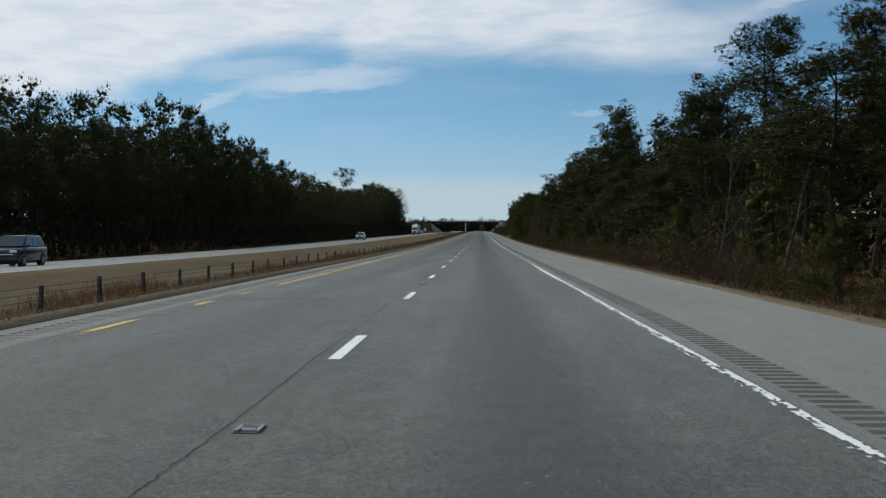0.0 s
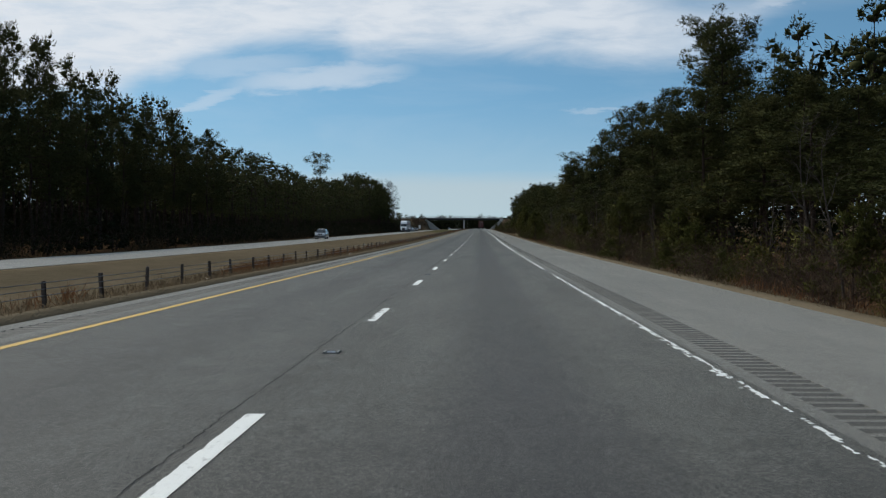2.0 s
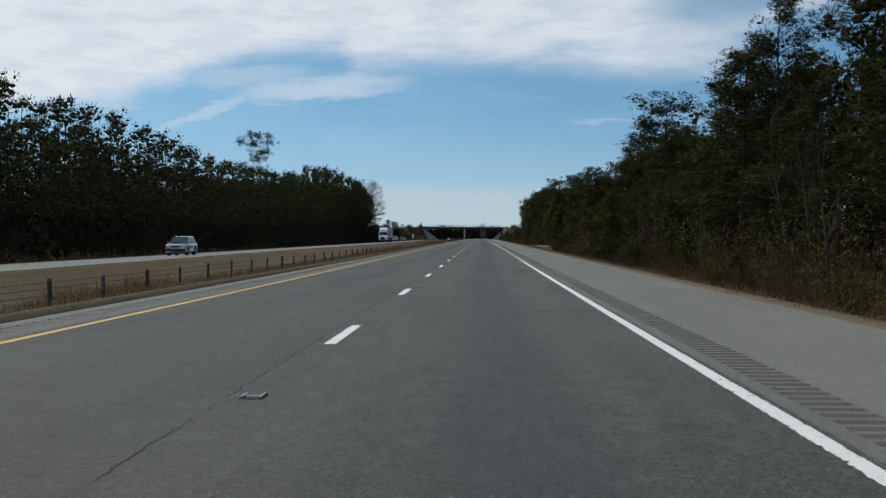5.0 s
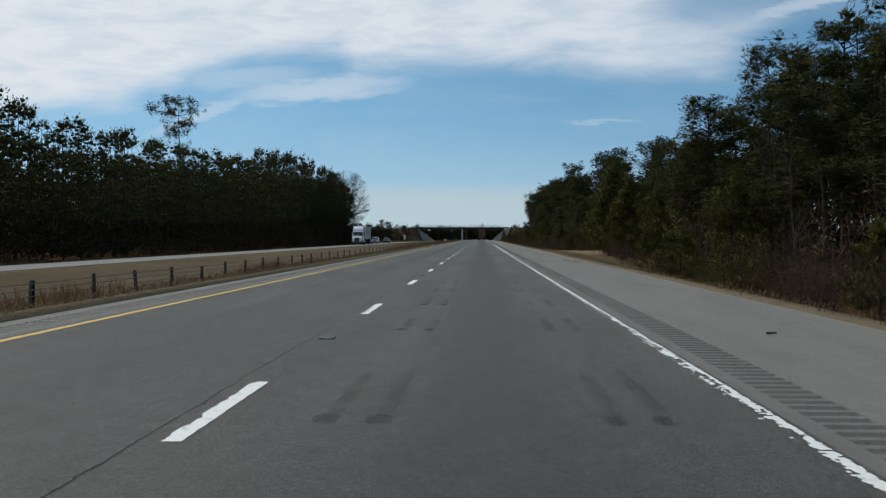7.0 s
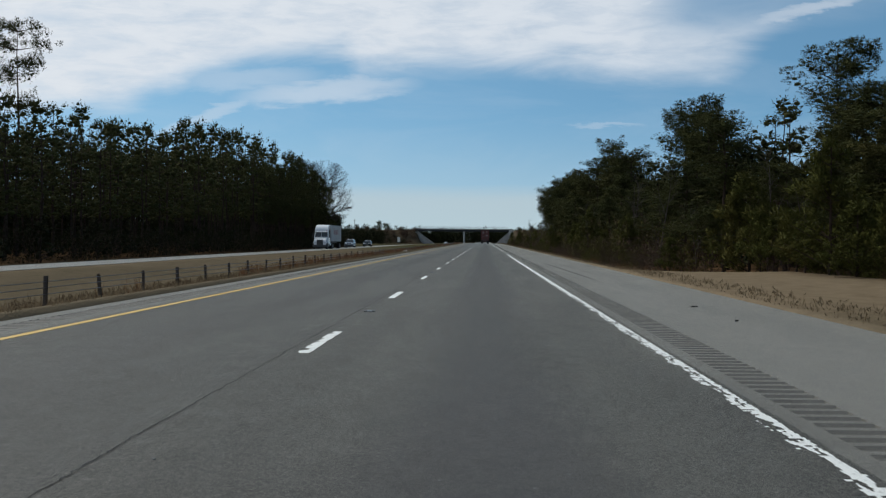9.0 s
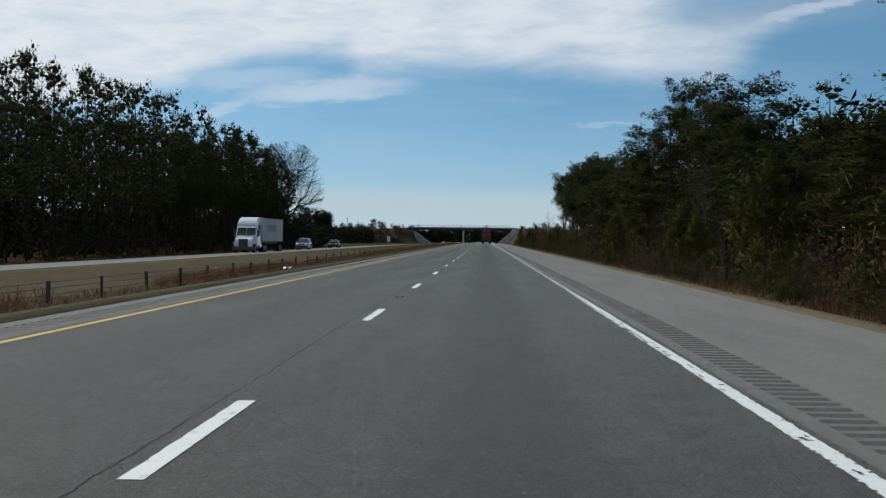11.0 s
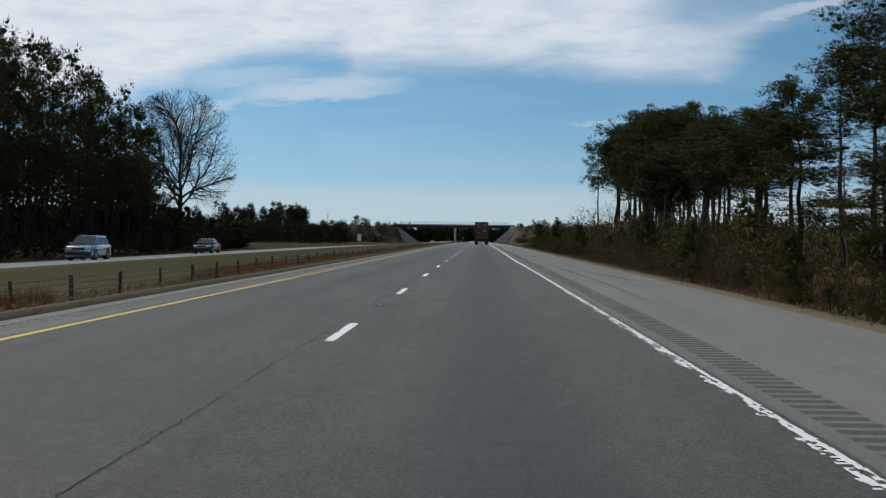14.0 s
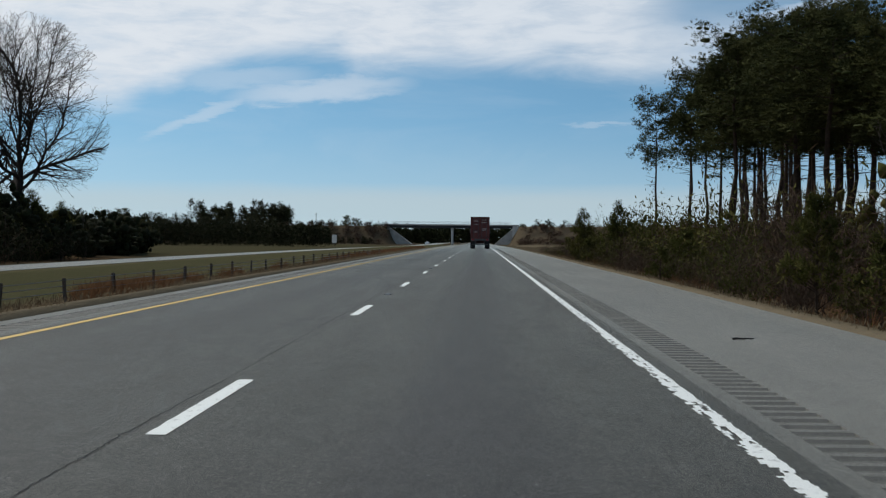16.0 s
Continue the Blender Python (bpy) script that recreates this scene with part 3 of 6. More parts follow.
crown = lambda x, y: dip(y)
LANE_L, LANE_R, SH_L, SH_R = -3.80, 3.80, -4.75, 7.03
ROAD_Y = [-300] + YS + Y_FAR + Y_BRIDGE[:13]
road = sheet("road", [LANE_L, -2, 0, 2, LANE_R], ROAD_Y, crown, M_LANE, "two grey asphalt lanes of a divided highway", "road", thick=0.12)
sheet("pavement", [4.355, 5.5, SH_R], ROAD_Y, lambda x, y: dip(y) - 0.004 * (x - 4), M_SHOULDER, "pale asphalt shoulder beside the traffic lanes", "shoulder", thick=0.12)
sheet("pavement", [SH_L, -4.44], ROAD_Y, crown, M_SHOULDER, "narrow pale asphalt inner shoulder", "shoulder", thick=0.12)
RUMBLE_END = 700.0


def rumble(x0, x1, margin):
    """A strip of shoulder with milled grooves across it, and the plain margin that joins it to the lanes."""
    pitch, deep = 0.305, 0.026
    prof = ((0.0, 0.0), (0.11, 0.0), (0.15, -deep * 0.75), (0.21, -deep), (0.265, -deep * 0.7))
    V, F = [], []
    count = int((RUMBLE_END + 20) / pitch)
    rows = [(-20 + i * pitch + a, z) for i in range(count) for a, z in prof]
    rows.append((RUMBLE_END, 0.0))
    rows.append((Y_BRIDGE[12], 0.0))
    for y, z in rows:
        V += [(x0, y, dip(y) + z), (x1, y, dip(y) + z)]
    for j in range(len(rows) - 1):
        F.append((2 * j, 2 * j + 1, 2 * j + 3, 2 * j + 2))
    a, b = margin
    k = len(V)
    for y in ROAD_Y:
        V += [(a, y, dip(y)), (b, y, dip(y))]
    for j in range(len(ROAD_Y) - 1):
        F.append((k + 2 * j, k + 2 * j + 1, k + 2 * j + 3, k + 2 * j + 2))
    return tagged(finish("rumble_strip", V, F, M_RUMBLE), "milled grooves across the asphalt shoulder edge", "rumble strip", kind="structure")


rumble(3.955, 4.355, (LANE_R, 3.955))
rumble(-4.44, -4.04, (-4.04, LANE_L))

FAR_NEAR, FAR_FAR = -18.5, -30.0
far_height = lambda x, y: dip(y) - 0.385 - 0.375 * (FAR_NEAR - x) / 11.5 + far_tilt(x, y)
sheet("road", [FAR_FAR, -27, -23.4, -19.7, FAR_NEAR], ROAD_Y, far_height, M_FAR_ROAD, "pale opposite carriageway beyond the grass median", "road", thick=0.15)

rng = np.random.default_rng(5)


def dash(k, wear):
    """One stripe of the broken lane line, its edges chipped."""
    y1 = 12.192 * k
    y0 = y1 - 3.05
    n = 64
    V, F = [], []
    for i in range(n + 1):
        y = y0 + (y1 - y0) * i / n
        left = -0.075 + wear * 0.16 * max(0.0, 0.55 * noise.noise((y * 3.4, k, 6.1)) + 0.6 * noise.noise((y * 13.0, k, 8.3)) + 0.08)
        right = 0.06 - wear * 0.03 * max(0.0, noise.noise((y * 7.0, k, 3.3)))
        V += [(left, y, 0.005 + dip(y)), (right, y, 0.005 + dip(y))]
        if i:
            F.append((2 * i - 2, 2 * i - 1, 2 * i + 1, 2 * i))
    return finish("lane_dash", V, F, M_WHITE, road)


for k in range(-2, 98):
    dash(k, rng.choice([0.15, 0.5, 1.0]))


def edge_line(name, x, width, y0, y1, mat, wear, label):
    """A long painted line in flakes: strips side by side, each broken where its own wear runs through, most on the lane's side. x: the middle along y."""
    V, F = [], []
    n = 6
    y = y0
    while y < y1:
        step = 0.05 if y < 570 else (0.3 if y < 760 else 4.0)
        w, mid = wear(y), x(y)
        run = None
        for i in range(n + 1):
            on = False
            if i < n:
                side = 1.0 - i / (n - 1)                     # 1 on the lane's side, 0 on the shoulder's
                worn_here = (0.62 * noise.noise((i * 0.45, y * 1.5, 2.0)) + 0.5 * noise.noise((i * 0.8, y * 5.5, 7.0))
                             + 0.30 * noise.noise((i * 0.25, y * 17.0, 4.0)))
                on = worn_here < 0.72 - w * (0.20 + 0.27 * side)
            if on and run is None:
                run = i
            if not on and run is not None:
                a = mid - width / 2 + width * run / n + 0.006 * rng.normal()
                b = mid - width / 2 + width * i / n + 0.006 * rng.normal()
                k, e = len(V), step * 1.02
                V += [(a, y, 0.005 + dip(y)), (b, y, 0.005 + dip(y)), (b, y + e, 0.005 + dip(y + e)), (a, y + e, 0.005 + dip(y + e))]
                F.append((k, k + 1, k + 2, k + 3))
                run = None
        y += step
    return tagged(finish(name, V, F, mat), label, "road marking", kind="structure")


FLAKED = ((-20, 2.2), (18, 2.0), (26, 0.6), (34, 1.6), (44, 3.3), (60, 3.1), (70, 2.4), (88, 2.6), (92, 4.5), (95, 4.0), (96.5, 1.9), (105, 2.2), (130, 2.2), (150, 0.35), (200, 0.8), (222, 2.0), (245, 2.2), (262, 2.1), (300, 2.0), (330, 1.2), (360, 0.6), (395, 2.6), (430, 2.6), (450, 2.2), (490, 2.0), (508, 1.9), (514, 1.6), (540, 1.4), (600, 0.4), (1300, 0.2))
wear_white = lambda y: max(0.1, lerp_list(y, FLAKED) + 0.3 * noise.noise((y * 0.12, 3.1, 0)))
EDGE_X = ((-20, 3.70), (13, 3.70), (64, 3.655), (131, 3.655), (233, 3.69), (300, 3.67), (402, 3.655), (470, 3.675), (500, 3.65), (517, 3.61), (521, 3.57), (580, 3.58), (1300, 3.62))
edge_line("edge_line", lambda y: lerp_list(y, EDGE_X), 0.135, -20, 1220, M_WHITE, wear_white, "worn white edge line flaking off the asphalt")
wear_yellow = lambda y: 0.01 + (5.0 * smooth01((18 - y) / 4) * smooth01(0.75 - 2.0 * noise.noise((y * 0.3, 0.2, 0))) if y < 18 else 0.0)
edge_line("edge_line", lambda y: -3.58 - 0.03 * smooth01((y - 150) / 100), 0.13, -20, 1220, M_YELLOW, wear_yellow, "yellow edge line along the inner shoulder")


def crack():
    """The sealed joint that wanders beside the lane line."""
    V, F = [], []
    y, i = -20.0, 0
    while y < 640:
        x = -0.20 + 0.03 * noise.noise((y * 0.2, 0, 0)) + 0.014 * noise.noise((y * 1.7, 4, 0)) + 0.007 * rng.normal()
        w = 0.0012 + 0.0035 * max(0.0, 0.5 + noise.noise((y * 0.8, 9, 0))) + 0.005 * rng.random() ** 2
        V += [(x - w, y, 0.0035 + dip(y)), (x + w, y, 0.0035 + dip(y))]
        if i and noise.noise((y * 0.9, 2.2, 5)) > -0.6:
            F.append((2 * i - 2, 2 * i - 1, 2 * i + 1, 2 * i))
        y += 0.06
        i += 1
    return tagged(finish("joint_crack", V, F, M_SEAL), "dark open joint running between the two lanes", "crack", kind="structure")


crack()


def decal(name, x, y, w, l, mat, label, z=0.004, rz=0.0, category="tyre mark"):
    n = 6
    V, F = [], []
    for i in range(n + 1):
        t = i / n - 0.5
        e = w / 2 * (1.0 + 0.15 * rng.normal())
        V += [(-e, t * l, 0), (e, t * l, 0)]
        if i:
            F.append((2 * i - 2, 2 * i - 1, 2 * i + 1, 2 * i))
    ob = finish(name, V, F, mat)
    ob.matrix_world = pose(x, y, z + dip(y), 0, 0, rz)
    return tagged(ob, label, category, "tyre marks", "structure")


# skid prints of twin tyres, in a row of shortening hops
for y, s in ((229.6, 1.0), (237.6, 0.8), (243.6, 0.7), (249.0, 0.6), (254.0, 0.5), (288.0, 0.0)):
    if s:
        for x in (0.77, 1.12, 2.66, 2.98):
            decal("tyre_mark", x, y, 0.17, 0.40 * s + 0.12, M_SKID if x < 2 or s > 0.9 else M_SKID_FAINT, "black rubber print of a locked tyre on asphalt")
            decal("tyre_mark", x + 0.03, y + 1.5 * s, 0.16, 3.4 * s, M_SKID_FAINT, "faint rubber streak on asphalt", 0.0045)
for x, y, l in ((0.95, 278.0, 1.3), (1.25, 278.2, 1.6), (0.98, 284.0, 1.2), (1.28, 284.4, 1.5), (2.75, 277.6, 1.0), (3.05, 277.8, 1.0), (2.78, 284.2, 0.8),
                (-0.9, 13.0, 1.2)):
    decal("tyre_mark", x, y, 0.26, l, M_SKID_FAINT if x > 2 or x < 0 else M_SKID, "smudged rubber print on asphalt")

decal("tyre_mark", 0.9, 453.0, 1.3, 7.0, M_SKID_FAINT, "broad faint oily smudge on asphalt")
decal("tyre_mark", 1.3, 448.5, 0.9, 5.0, M_SKID_FAINT, "broad faint oily smudge on asphalt", 0.0045)


def swerve(points, width, mat):
    """A long curved tyre mark over the shoulder."""
    V, F = [], []
    n = 40
    for i in range(n + 1):
        t = i / n
        a, b, c = points
        p = [(1 - t) ** 2 * a[j] + 2 * t * (1 - t) * b[j] + t * t * c[j] for j in (0, 1)]
        V += [(p[0] - width / 2, p[1], 0.001), (p[0] + width / 2, p[1], 0.001)]
        if i:
            F.append((2 * i - 2, 2 * i - 1, 2 * i + 1, 2 * i))
    return tagged(finish("tyre_mark", V, F, mat), "long curved tyre mark across the shoulder", "tyre mark", "tyre marks", "structure")


swerve(((4.85, 512.0), (5.3, 495.0), (4.95, 482.0)), 0.10, M_SKID)
swerve(((4.75, 511.0), (5.15, 494.0), (4.78, 482.0)), 0.07, M_SKID_FAINT)
swerve(((5.1, 509.0), (6.35, 497.0), (6.5, 485.0)), 0.10, M_SKID)
swerve(((5.3, 508.0), (6.65, 497.0), (6.75, 485.0)), 0.06, M_SKID_FAINT)
swerve(((4.85, 360.0), (5.0, 340.0), (5.2, 322.0)), 0.10, M_SKID)
swerve(((5.4, 356.0), (5.6, 345.0), (5.75, 332.0)), 0.08, M_SKID_FAINT)


def lane_patch():
    """A rectangle of newer, darker asphalt laid into the passing lane."""
    V = [(x, y, 0.004 + dip(y)) for x, y in ((-3.5, 9.0), (-0.32, 9.2), (-0.34, 18.4), (-3.5, 18.6))]
    return tagged(finish("asphalt_patch", V, [(0, 1, 2, 3)], M_PATCH), "darker patch of newer asphalt in the lane", "patch", kind="structure")


lane_patch()


# ---- raised lane markers ----
def lane_marker():
    e = thing("road_marker", "low steel reflector casting set into the lane line", "road marker", "lane markers", at=(-0.01, -7.7, dip(-7.7)))
    for s in (-1, 1):
        bm = boxed((s * 0.068, 0, 0.010), (0.026, 0.25, 0.022), 0.006)
        part("rail", bm, M_CASTING, e)
    part("arch", prism([(-0.05, 0.001), (-0.025, 0.022), (0.025, 0.022), (0.05, 0.001)], 0.056), M_STEEL, e)
    part("reflector", boxed((0, -0.045, 0.012), (0.09, 0.012, 0.016), 0.003, Matrix.Rotation(-0.5, 4, "X")), M_LENS, e, "clear reflector face")
    part("recess", boxed((0, 0.0, 0.003), (0.17, 0.31, 0.004)), M_SEAL, e)
    return e


first = lane_marker()
for k in range(1, 30):
    copy_thing(first, pose(-0.01, -7.7 + 24.384 * k, dip(-7.7 + 24.384 * k)))


# ---- cable barrier in the median ----
def barrier():
    e = thing("cable_barrier", "low barrier of dark steel posts and cables in the median", "barrier")
    bm = bmesh.new()
    # channel-shaped post: a web and two flanges
    box(bm, (0, 0, 0.36), (0.012, 0.085, 0.88), 0.002)
    box(bm, (0.028, 0.039, 0.36), (0.05, 0.009, 0.88))
    box(bm, (0.028, -0.039, 0.36), (0.05, 0.009, 0.88))
    bmesh.ops.translate(bm, verts=bm.verts[:], vec=(0, 0, -0.22))
    me = None
    # posts stand evenly between these places
    spans = ((-41.9, 16.36, 17), (16.36, 74.64, 17), (74.64, 132.84, 17), (132.84, 243.76, 33), (243.76, 301.81, 17), (301.81, 446.5, 43),
             (446.5, 485.87, 12), (485.87, 632.0, 43))
    for ya, yb, count in spans:
        for k in range(count):
            y = ya + (yb - ya) * k / count
            if me is None:
                p = part("post", bm, M_POST, e)
                me = p.data
            else:
                p = new("post", me)
                p.parent = e
            p.location = (-6.2 + 0.02 * rng.normal(), y + 0.03 * rng.normal(), -0.19 + dip(y) + 0.02 * rng.normal())
            p.rotation_euler = (0.03 * rng.normal(), 0.03 * rng.normal(), 0.15 * rng.normal())
    for h in (0.24, 0.36, 0.47):
        V, F = [], []
        for j in range(0, 84):
            a, b = -40 + 8 * j, -32 + 8 * j
            tube(V, F, (-6.17, a, ground_z(-6.2, a) + h), (-6.17, b, ground_z(-6.2, b) + h), 0.008, 0.008, 5)
        finish("cable", V, F, M_CABLE, e)
    return e


barrier()


# ---- overpass in the distance ----
def overpass():
    y0, y1 = BRIDGE_Y, BRIDGE_Y + BRIDGE_DEEP
    z0 = 7.0
    e = thing("overpass_bridge", "dark girder overpass with concrete pier and abutments over the highway", "bridge")
    x0, x1 = -47.0, 19.5
    xm, w = (x0 + x1) / 2, x1 - x0
    part("deck", boxed((xm, (y0 + y1) / 2, z0 + 1.50), (w + 6, BRIDGE_DEEP, 0.25), 0.04), M_CONCRETE, e, "weathered concrete deck edge")
    for i in range(6):
        y = y0 + 0.8 + i * (BRIDGE_DEEP - 1.6) / 5
        bm = boxed((xm, y, z0 + 0.7), (w, 0.04, 1.3))
        box(bm, (xm, y, z0 + 0.05), (w, 0.45, 0.06))
        box(bm, (xm, y, z0 + 1.34), (w, 0.40, 0.06))
        for j in range(14):
            box(bm, (x0 + 2 + j * (w - 4) / 13, y, z0 + 0.7), (0.03, 0.36, 1.24))
        part("girder", bm, M_GIRDER, e, "dark painted steel girder")
    for y in (y0 + 0.15, y1 - 0.15):
        part("parapet", boxed((xm, y, z0 + 1.85), (w + 6, 0.25, 0.5), 0.03), M_CONCRETE, e)
        bm = bmesh.new()
        for j in range(24):
            box(bm, (x0 + 1 + j * (w - 2) / 23, y, z0 + 3.0), (0.06, 0.06, 1.2))
        for h in (2.75, 3.15, 3.58):
            box(bm, (xm, y, z0 + h), (w - 2, 0.05, 0.05))
        part("railing", bm, M_RAIL, e, "thin galvanised railing")
    zb = dip(y0) - 0.7
    pier = boxed((-13.2, (y0 + y1) / 2, z0 - 0.45), (1.5, BRIDGE_DEEP - 0.8, 0.9), 0.05)
    part("pier_cap", pier, M_CONCRETE, e)
    for j in range(3):
        y = y0 + 1.6 + j * (BRIDGE_DEEP - 3.2) / 2
        part("column", drum(bmesh.new(), (-13.2, y, (zb + z0 - 0.9) / 2), 0.55, z0 - 0.9 - zb, "z", 20), M_PALE_CONCRETE, e, "round pale concrete column")
    for s, xa, xb in ((1, 19.5, 9.5), (-1, -47.0, -35.0)):
        poly = [(xa, z0 - 0.1), (xb, dip(y0) - 0.75), (xa, dip(y0) - 0.75)]
        bm = bmesh.new()
        rows = [[bm.verts.new((x, y, z)) for x, z in poly] for y in (y0 + 0.5, y1 - 0.5)]
        bm.faces.new(rows[0])
        bm.faces.new(rows[1][::-1])
        for a in range(3):
            bm.faces.new((rows[0][a], rows[1][a], rows[1][(a + 1) % 3], rows[0][(a + 1) % 3]))
        part("slope_paving", bm, M_CONCRETE, e, "sloping concrete paving below the abutment")
        part("abutment", boxed((xa + s * 0.8, (y0 + y1) / 2, z0 + 0.5), (1.6, BRIDGE_DEEP, 3.0), 0.05), M_CONCRETE, e)
    part("wing_wall", boxed((21.0, y0 - 0.2, z0 / 2 - 0.6), (3.2, 0.5, z0 + 3.6), 0.05), M_PALE_CONCRETE, e, "pale concrete wing wall")
    return e


overpass()


# ---- trees ----
def clumps(g, P, R, shoots, needles, length, width, heart=0.2):
    """Clumps of needles: a dark closed heart, and shoots round it that each end in a brush of needles, the upper ones erect."""
    P, R = np.array(P), np.array(R)
    m = len(P)
    r3 = np.column_stack((R, R, R * 0.9)) * g.uniform(0.8, 1.3, (m, 3))
    a = (1 + 5 ** 0.5) / 2
    ico = np.array([(-1, a, 0), (1, a, 0), (-1, -a, 0), (1, -a, 0), (0, -1, a), (0, 1, a), (0, -1, -a), (0, 1, -a), (a, 0, -1), (a, 0, 1), (-a, 0, -1), (-a, 0, 1)])
    ico /= np.linalg.norm(ico[0])
    face = np.array([(0, 11, 5), (0, 5, 1), (0, 1, 7), (0, 7, 10), (0, 10, 11), (1, 5, 9), (5, 11, 4), (11, 10, 2), (10, 7, 6), (7, 1, 8),
                     (3, 9, 4), (3, 4, 2), (3, 2, 6), (3, 6, 8), (3, 8, 9), (4, 9, 5), (2, 4, 11), (6, 2, 10), (8, 6, 7), (9, 8, 1)])
    core = (P[:, None] + ico[None] * g.uniform(heart * 0.6, heart * 1.25, (m, 12, 1)) * r3[:, None]).reshape(-1, 3)
    core_n = np.broadcast_to(ico[None], (m, 12, 3)).reshape(-1, 3)
    core_f = (face[None] + 12 * np.arange(m)[:, None, None]).reshape(-1, 3)
    u = g.normal(size=(m, shoots, 3))
    u[..., 2] += 0.3
    u /= np.linalg.norm(u, axis=2)[..., None]
    tip = (P[:, None] + u * r3[:, None] * g.uniform(0.25, 1.0, (m, shoots, 1)) ** 0.6).reshape(-1, 3)
    u = u.reshape(-1, 3)
    axis = u * 0.8 + g.normal(size=u.shape) * 0.25 + (0, 0, 0.45)
    axis /= np.linalg.norm(axis, axis=1)[:, None]
    tip, axis, u = np.repeat(tip, needles, axis=0), np.repeat(axis, needles, axis=0), np.repeat(u, needles, axis=0)
    n = len(u)
    base = tip + axis * length * g.uniform(-0.5, 0.35, (n, 1))
    d = axis + g.normal(size=(n, 3)) * 0.5
    d /= np.linalg.norm(d, axis=1)[:, None]
    s = np.cross(d, g.normal(size=d.shape))
    s /= np.linalg.norm(s, axis=1)[:, None] + 1e-6
    ln = length * g.uniform(0.6, 1.25, (n, 1))
    w = width * g.uniform(0.6, 1.3, (n, 1))
    v = np.stack([base - s * w * 0.5, base + d * ln * 0.5 + s * w * 0.6, base + d * ln], axis=1)
    nrm = np.repeat(u + g.normal(size=u.shape) * 0.25, 3, axis=0)
    turned = (np.cross(v[:, 1] - v[:, 0], v[:, 2] - v[:, 0]) * u).sum(axis=1) < 0
    v[turned] = v[turned][:, (0, 2, 1)]
    nrm = np.concatenate((core_n, nrm))
    nrm /= np.linalg.norm(nrm, axis=1)[:, None] + 1e-6
    return np.concatenate((core, v.reshape(-1, 3))), np.concatenate((core_f, np.arange(n * 3).reshape(-1, 3) + 12 * m)), nrm


def pine_parts(seed, height, base, radius, fine=True, flat_top=0.0, sparse=1.0, dense=1.0, level=1.0):
    """Trunk and limbs, and a crown of needle tufts on rising branches. base: where the crown begins, as a share of the height."""
    g = np.random.default_rng(seed)
    V, F = [], []
    n = 7
    bend = g.normal(size=2) * 0.25
    r0 = height * 0.0075 + 0.03
    pts = []
    for i in range(n + 1):
        t = i / n
        pts.append(np.array((bend[0] * math.sin(t * 2.6) + 0.06 * g.normal(), bend[1] * math.sin(t * 2.2) + 0.06 * g.normal(), t * height * 0.98)))
    pts[0][2] = -0.6
    for i in range(n):
        tube(V, F, pts[i], pts[i + 1], r0 * (1 - i / n * 0.9) * (1.15 if i == 0 else 1), r0 * (1 - (i + 1) / n * 0.9), 7 if fine else 5)

    def axis(t):
        k = min(int(t * n), n - 1)
        return pts[k] + (pts[k + 1] - pts[k]) * (t * n - k)
    P, R = [], []                                # clumps: middle and size
    levels = max(5, int((1 - base) * height * 0.95 * sparse))
    for i in range(levels):
        t = base + (1 - base) * (i + g.uniform(0.2, 0.8)) / levels
        up = (t - base) / (1 - base)
        prof = (1 - up ** 2.2) ** 0.6 * (0.55 + 0.45 * min(1, up * 3.0)) * (1 - flat_top) + flat_top * (1 - abs(up - 0.7))
        prof = max(prof, 0.03)
        turn = g.random() * 6.28
        for b in range(g.integers(2, 5)):
            az = turn + b * 2.1 + g.normal() * 0.5
            ln = radius * prof * g.uniform(0.45, 1.05) + 0.25
            rise = g.uniform(0.1, 0.9) * (0.4 + up) * level
            p0 = axis(min(t, 0.985))
            d = np.array((math.cos(az), math.sin(az), rise))
            if ln > 0.8:
                tube(V, F, p0, p0 + d * ln * 0.9, 0.02 + 0.010 * ln, 0.010, 4 if fine else 3)
            size = (0.40 + 0.08 * ln) * g.uniform(0.75, 1.25)
            P.append(p0 + d * max(ln - size * 0.6, 0.2))
            R.append(size)
            for s in range(int(ln * 4.2 * dense)):
                side = np.array((-d[1], d[0], 0.0)) * g.normal() * 0.24 * ln + (0, 0, g.normal() * 0.45)
                P.append(p0 + d * ln * g.uniform(0.25, 1.0) + side)
                R.append(size * g.uniform(0.55, 1.0))
    # a few bare stubs below the crown
    for i in range(6 if fine else 2):
        t = base * g.uniform(0.5, 1.0)
        az = g.random() * 6.28
        p0 = axis(t)
        tube(V, F, p0, p0 + np.array((math.cos(az), math.sin(az), g.uniform(-0.2, 0.3))) * g.uniform(0.5, 1.8), 0.03, 0.01, 3)
    for s in range(4):
        P.append(pts[-1] + np.array((g.normal() * 0.35, g.normal() * 0.35, -0.25 * s)))
        R.append(0.34 + 0.09 * s)
    if fine == "mid":
        crown = clumps(g, P, R, 17, 8, 0.21, 0.036, 0.2)
    elif fine:
        crown = clumps(g, P, R, 24, 9, 0.18, 0.028, 0.24)
    else:
        crown = clumps(g, P, R, 5, 3, 0.36, 0.09, 0.44)
    return (V, F), crown


def pine(seed, height, base, radius, label, fine=True, flat_top=0.0, sparse=1.0, group="pines", dense=1.0, level=1.0):
    e = thing("pine_tree", label, "tree", group)
    wood, crown = pine_parts(seed, height, base, radius, fine, flat_top, sparse, dense, level)
    finish("trunk", *wood, M_BARK, e, smooth=True)
    finish("crown", crown[0], crown[1], M_NEEDLE, e, normals=crown[2])
    return e


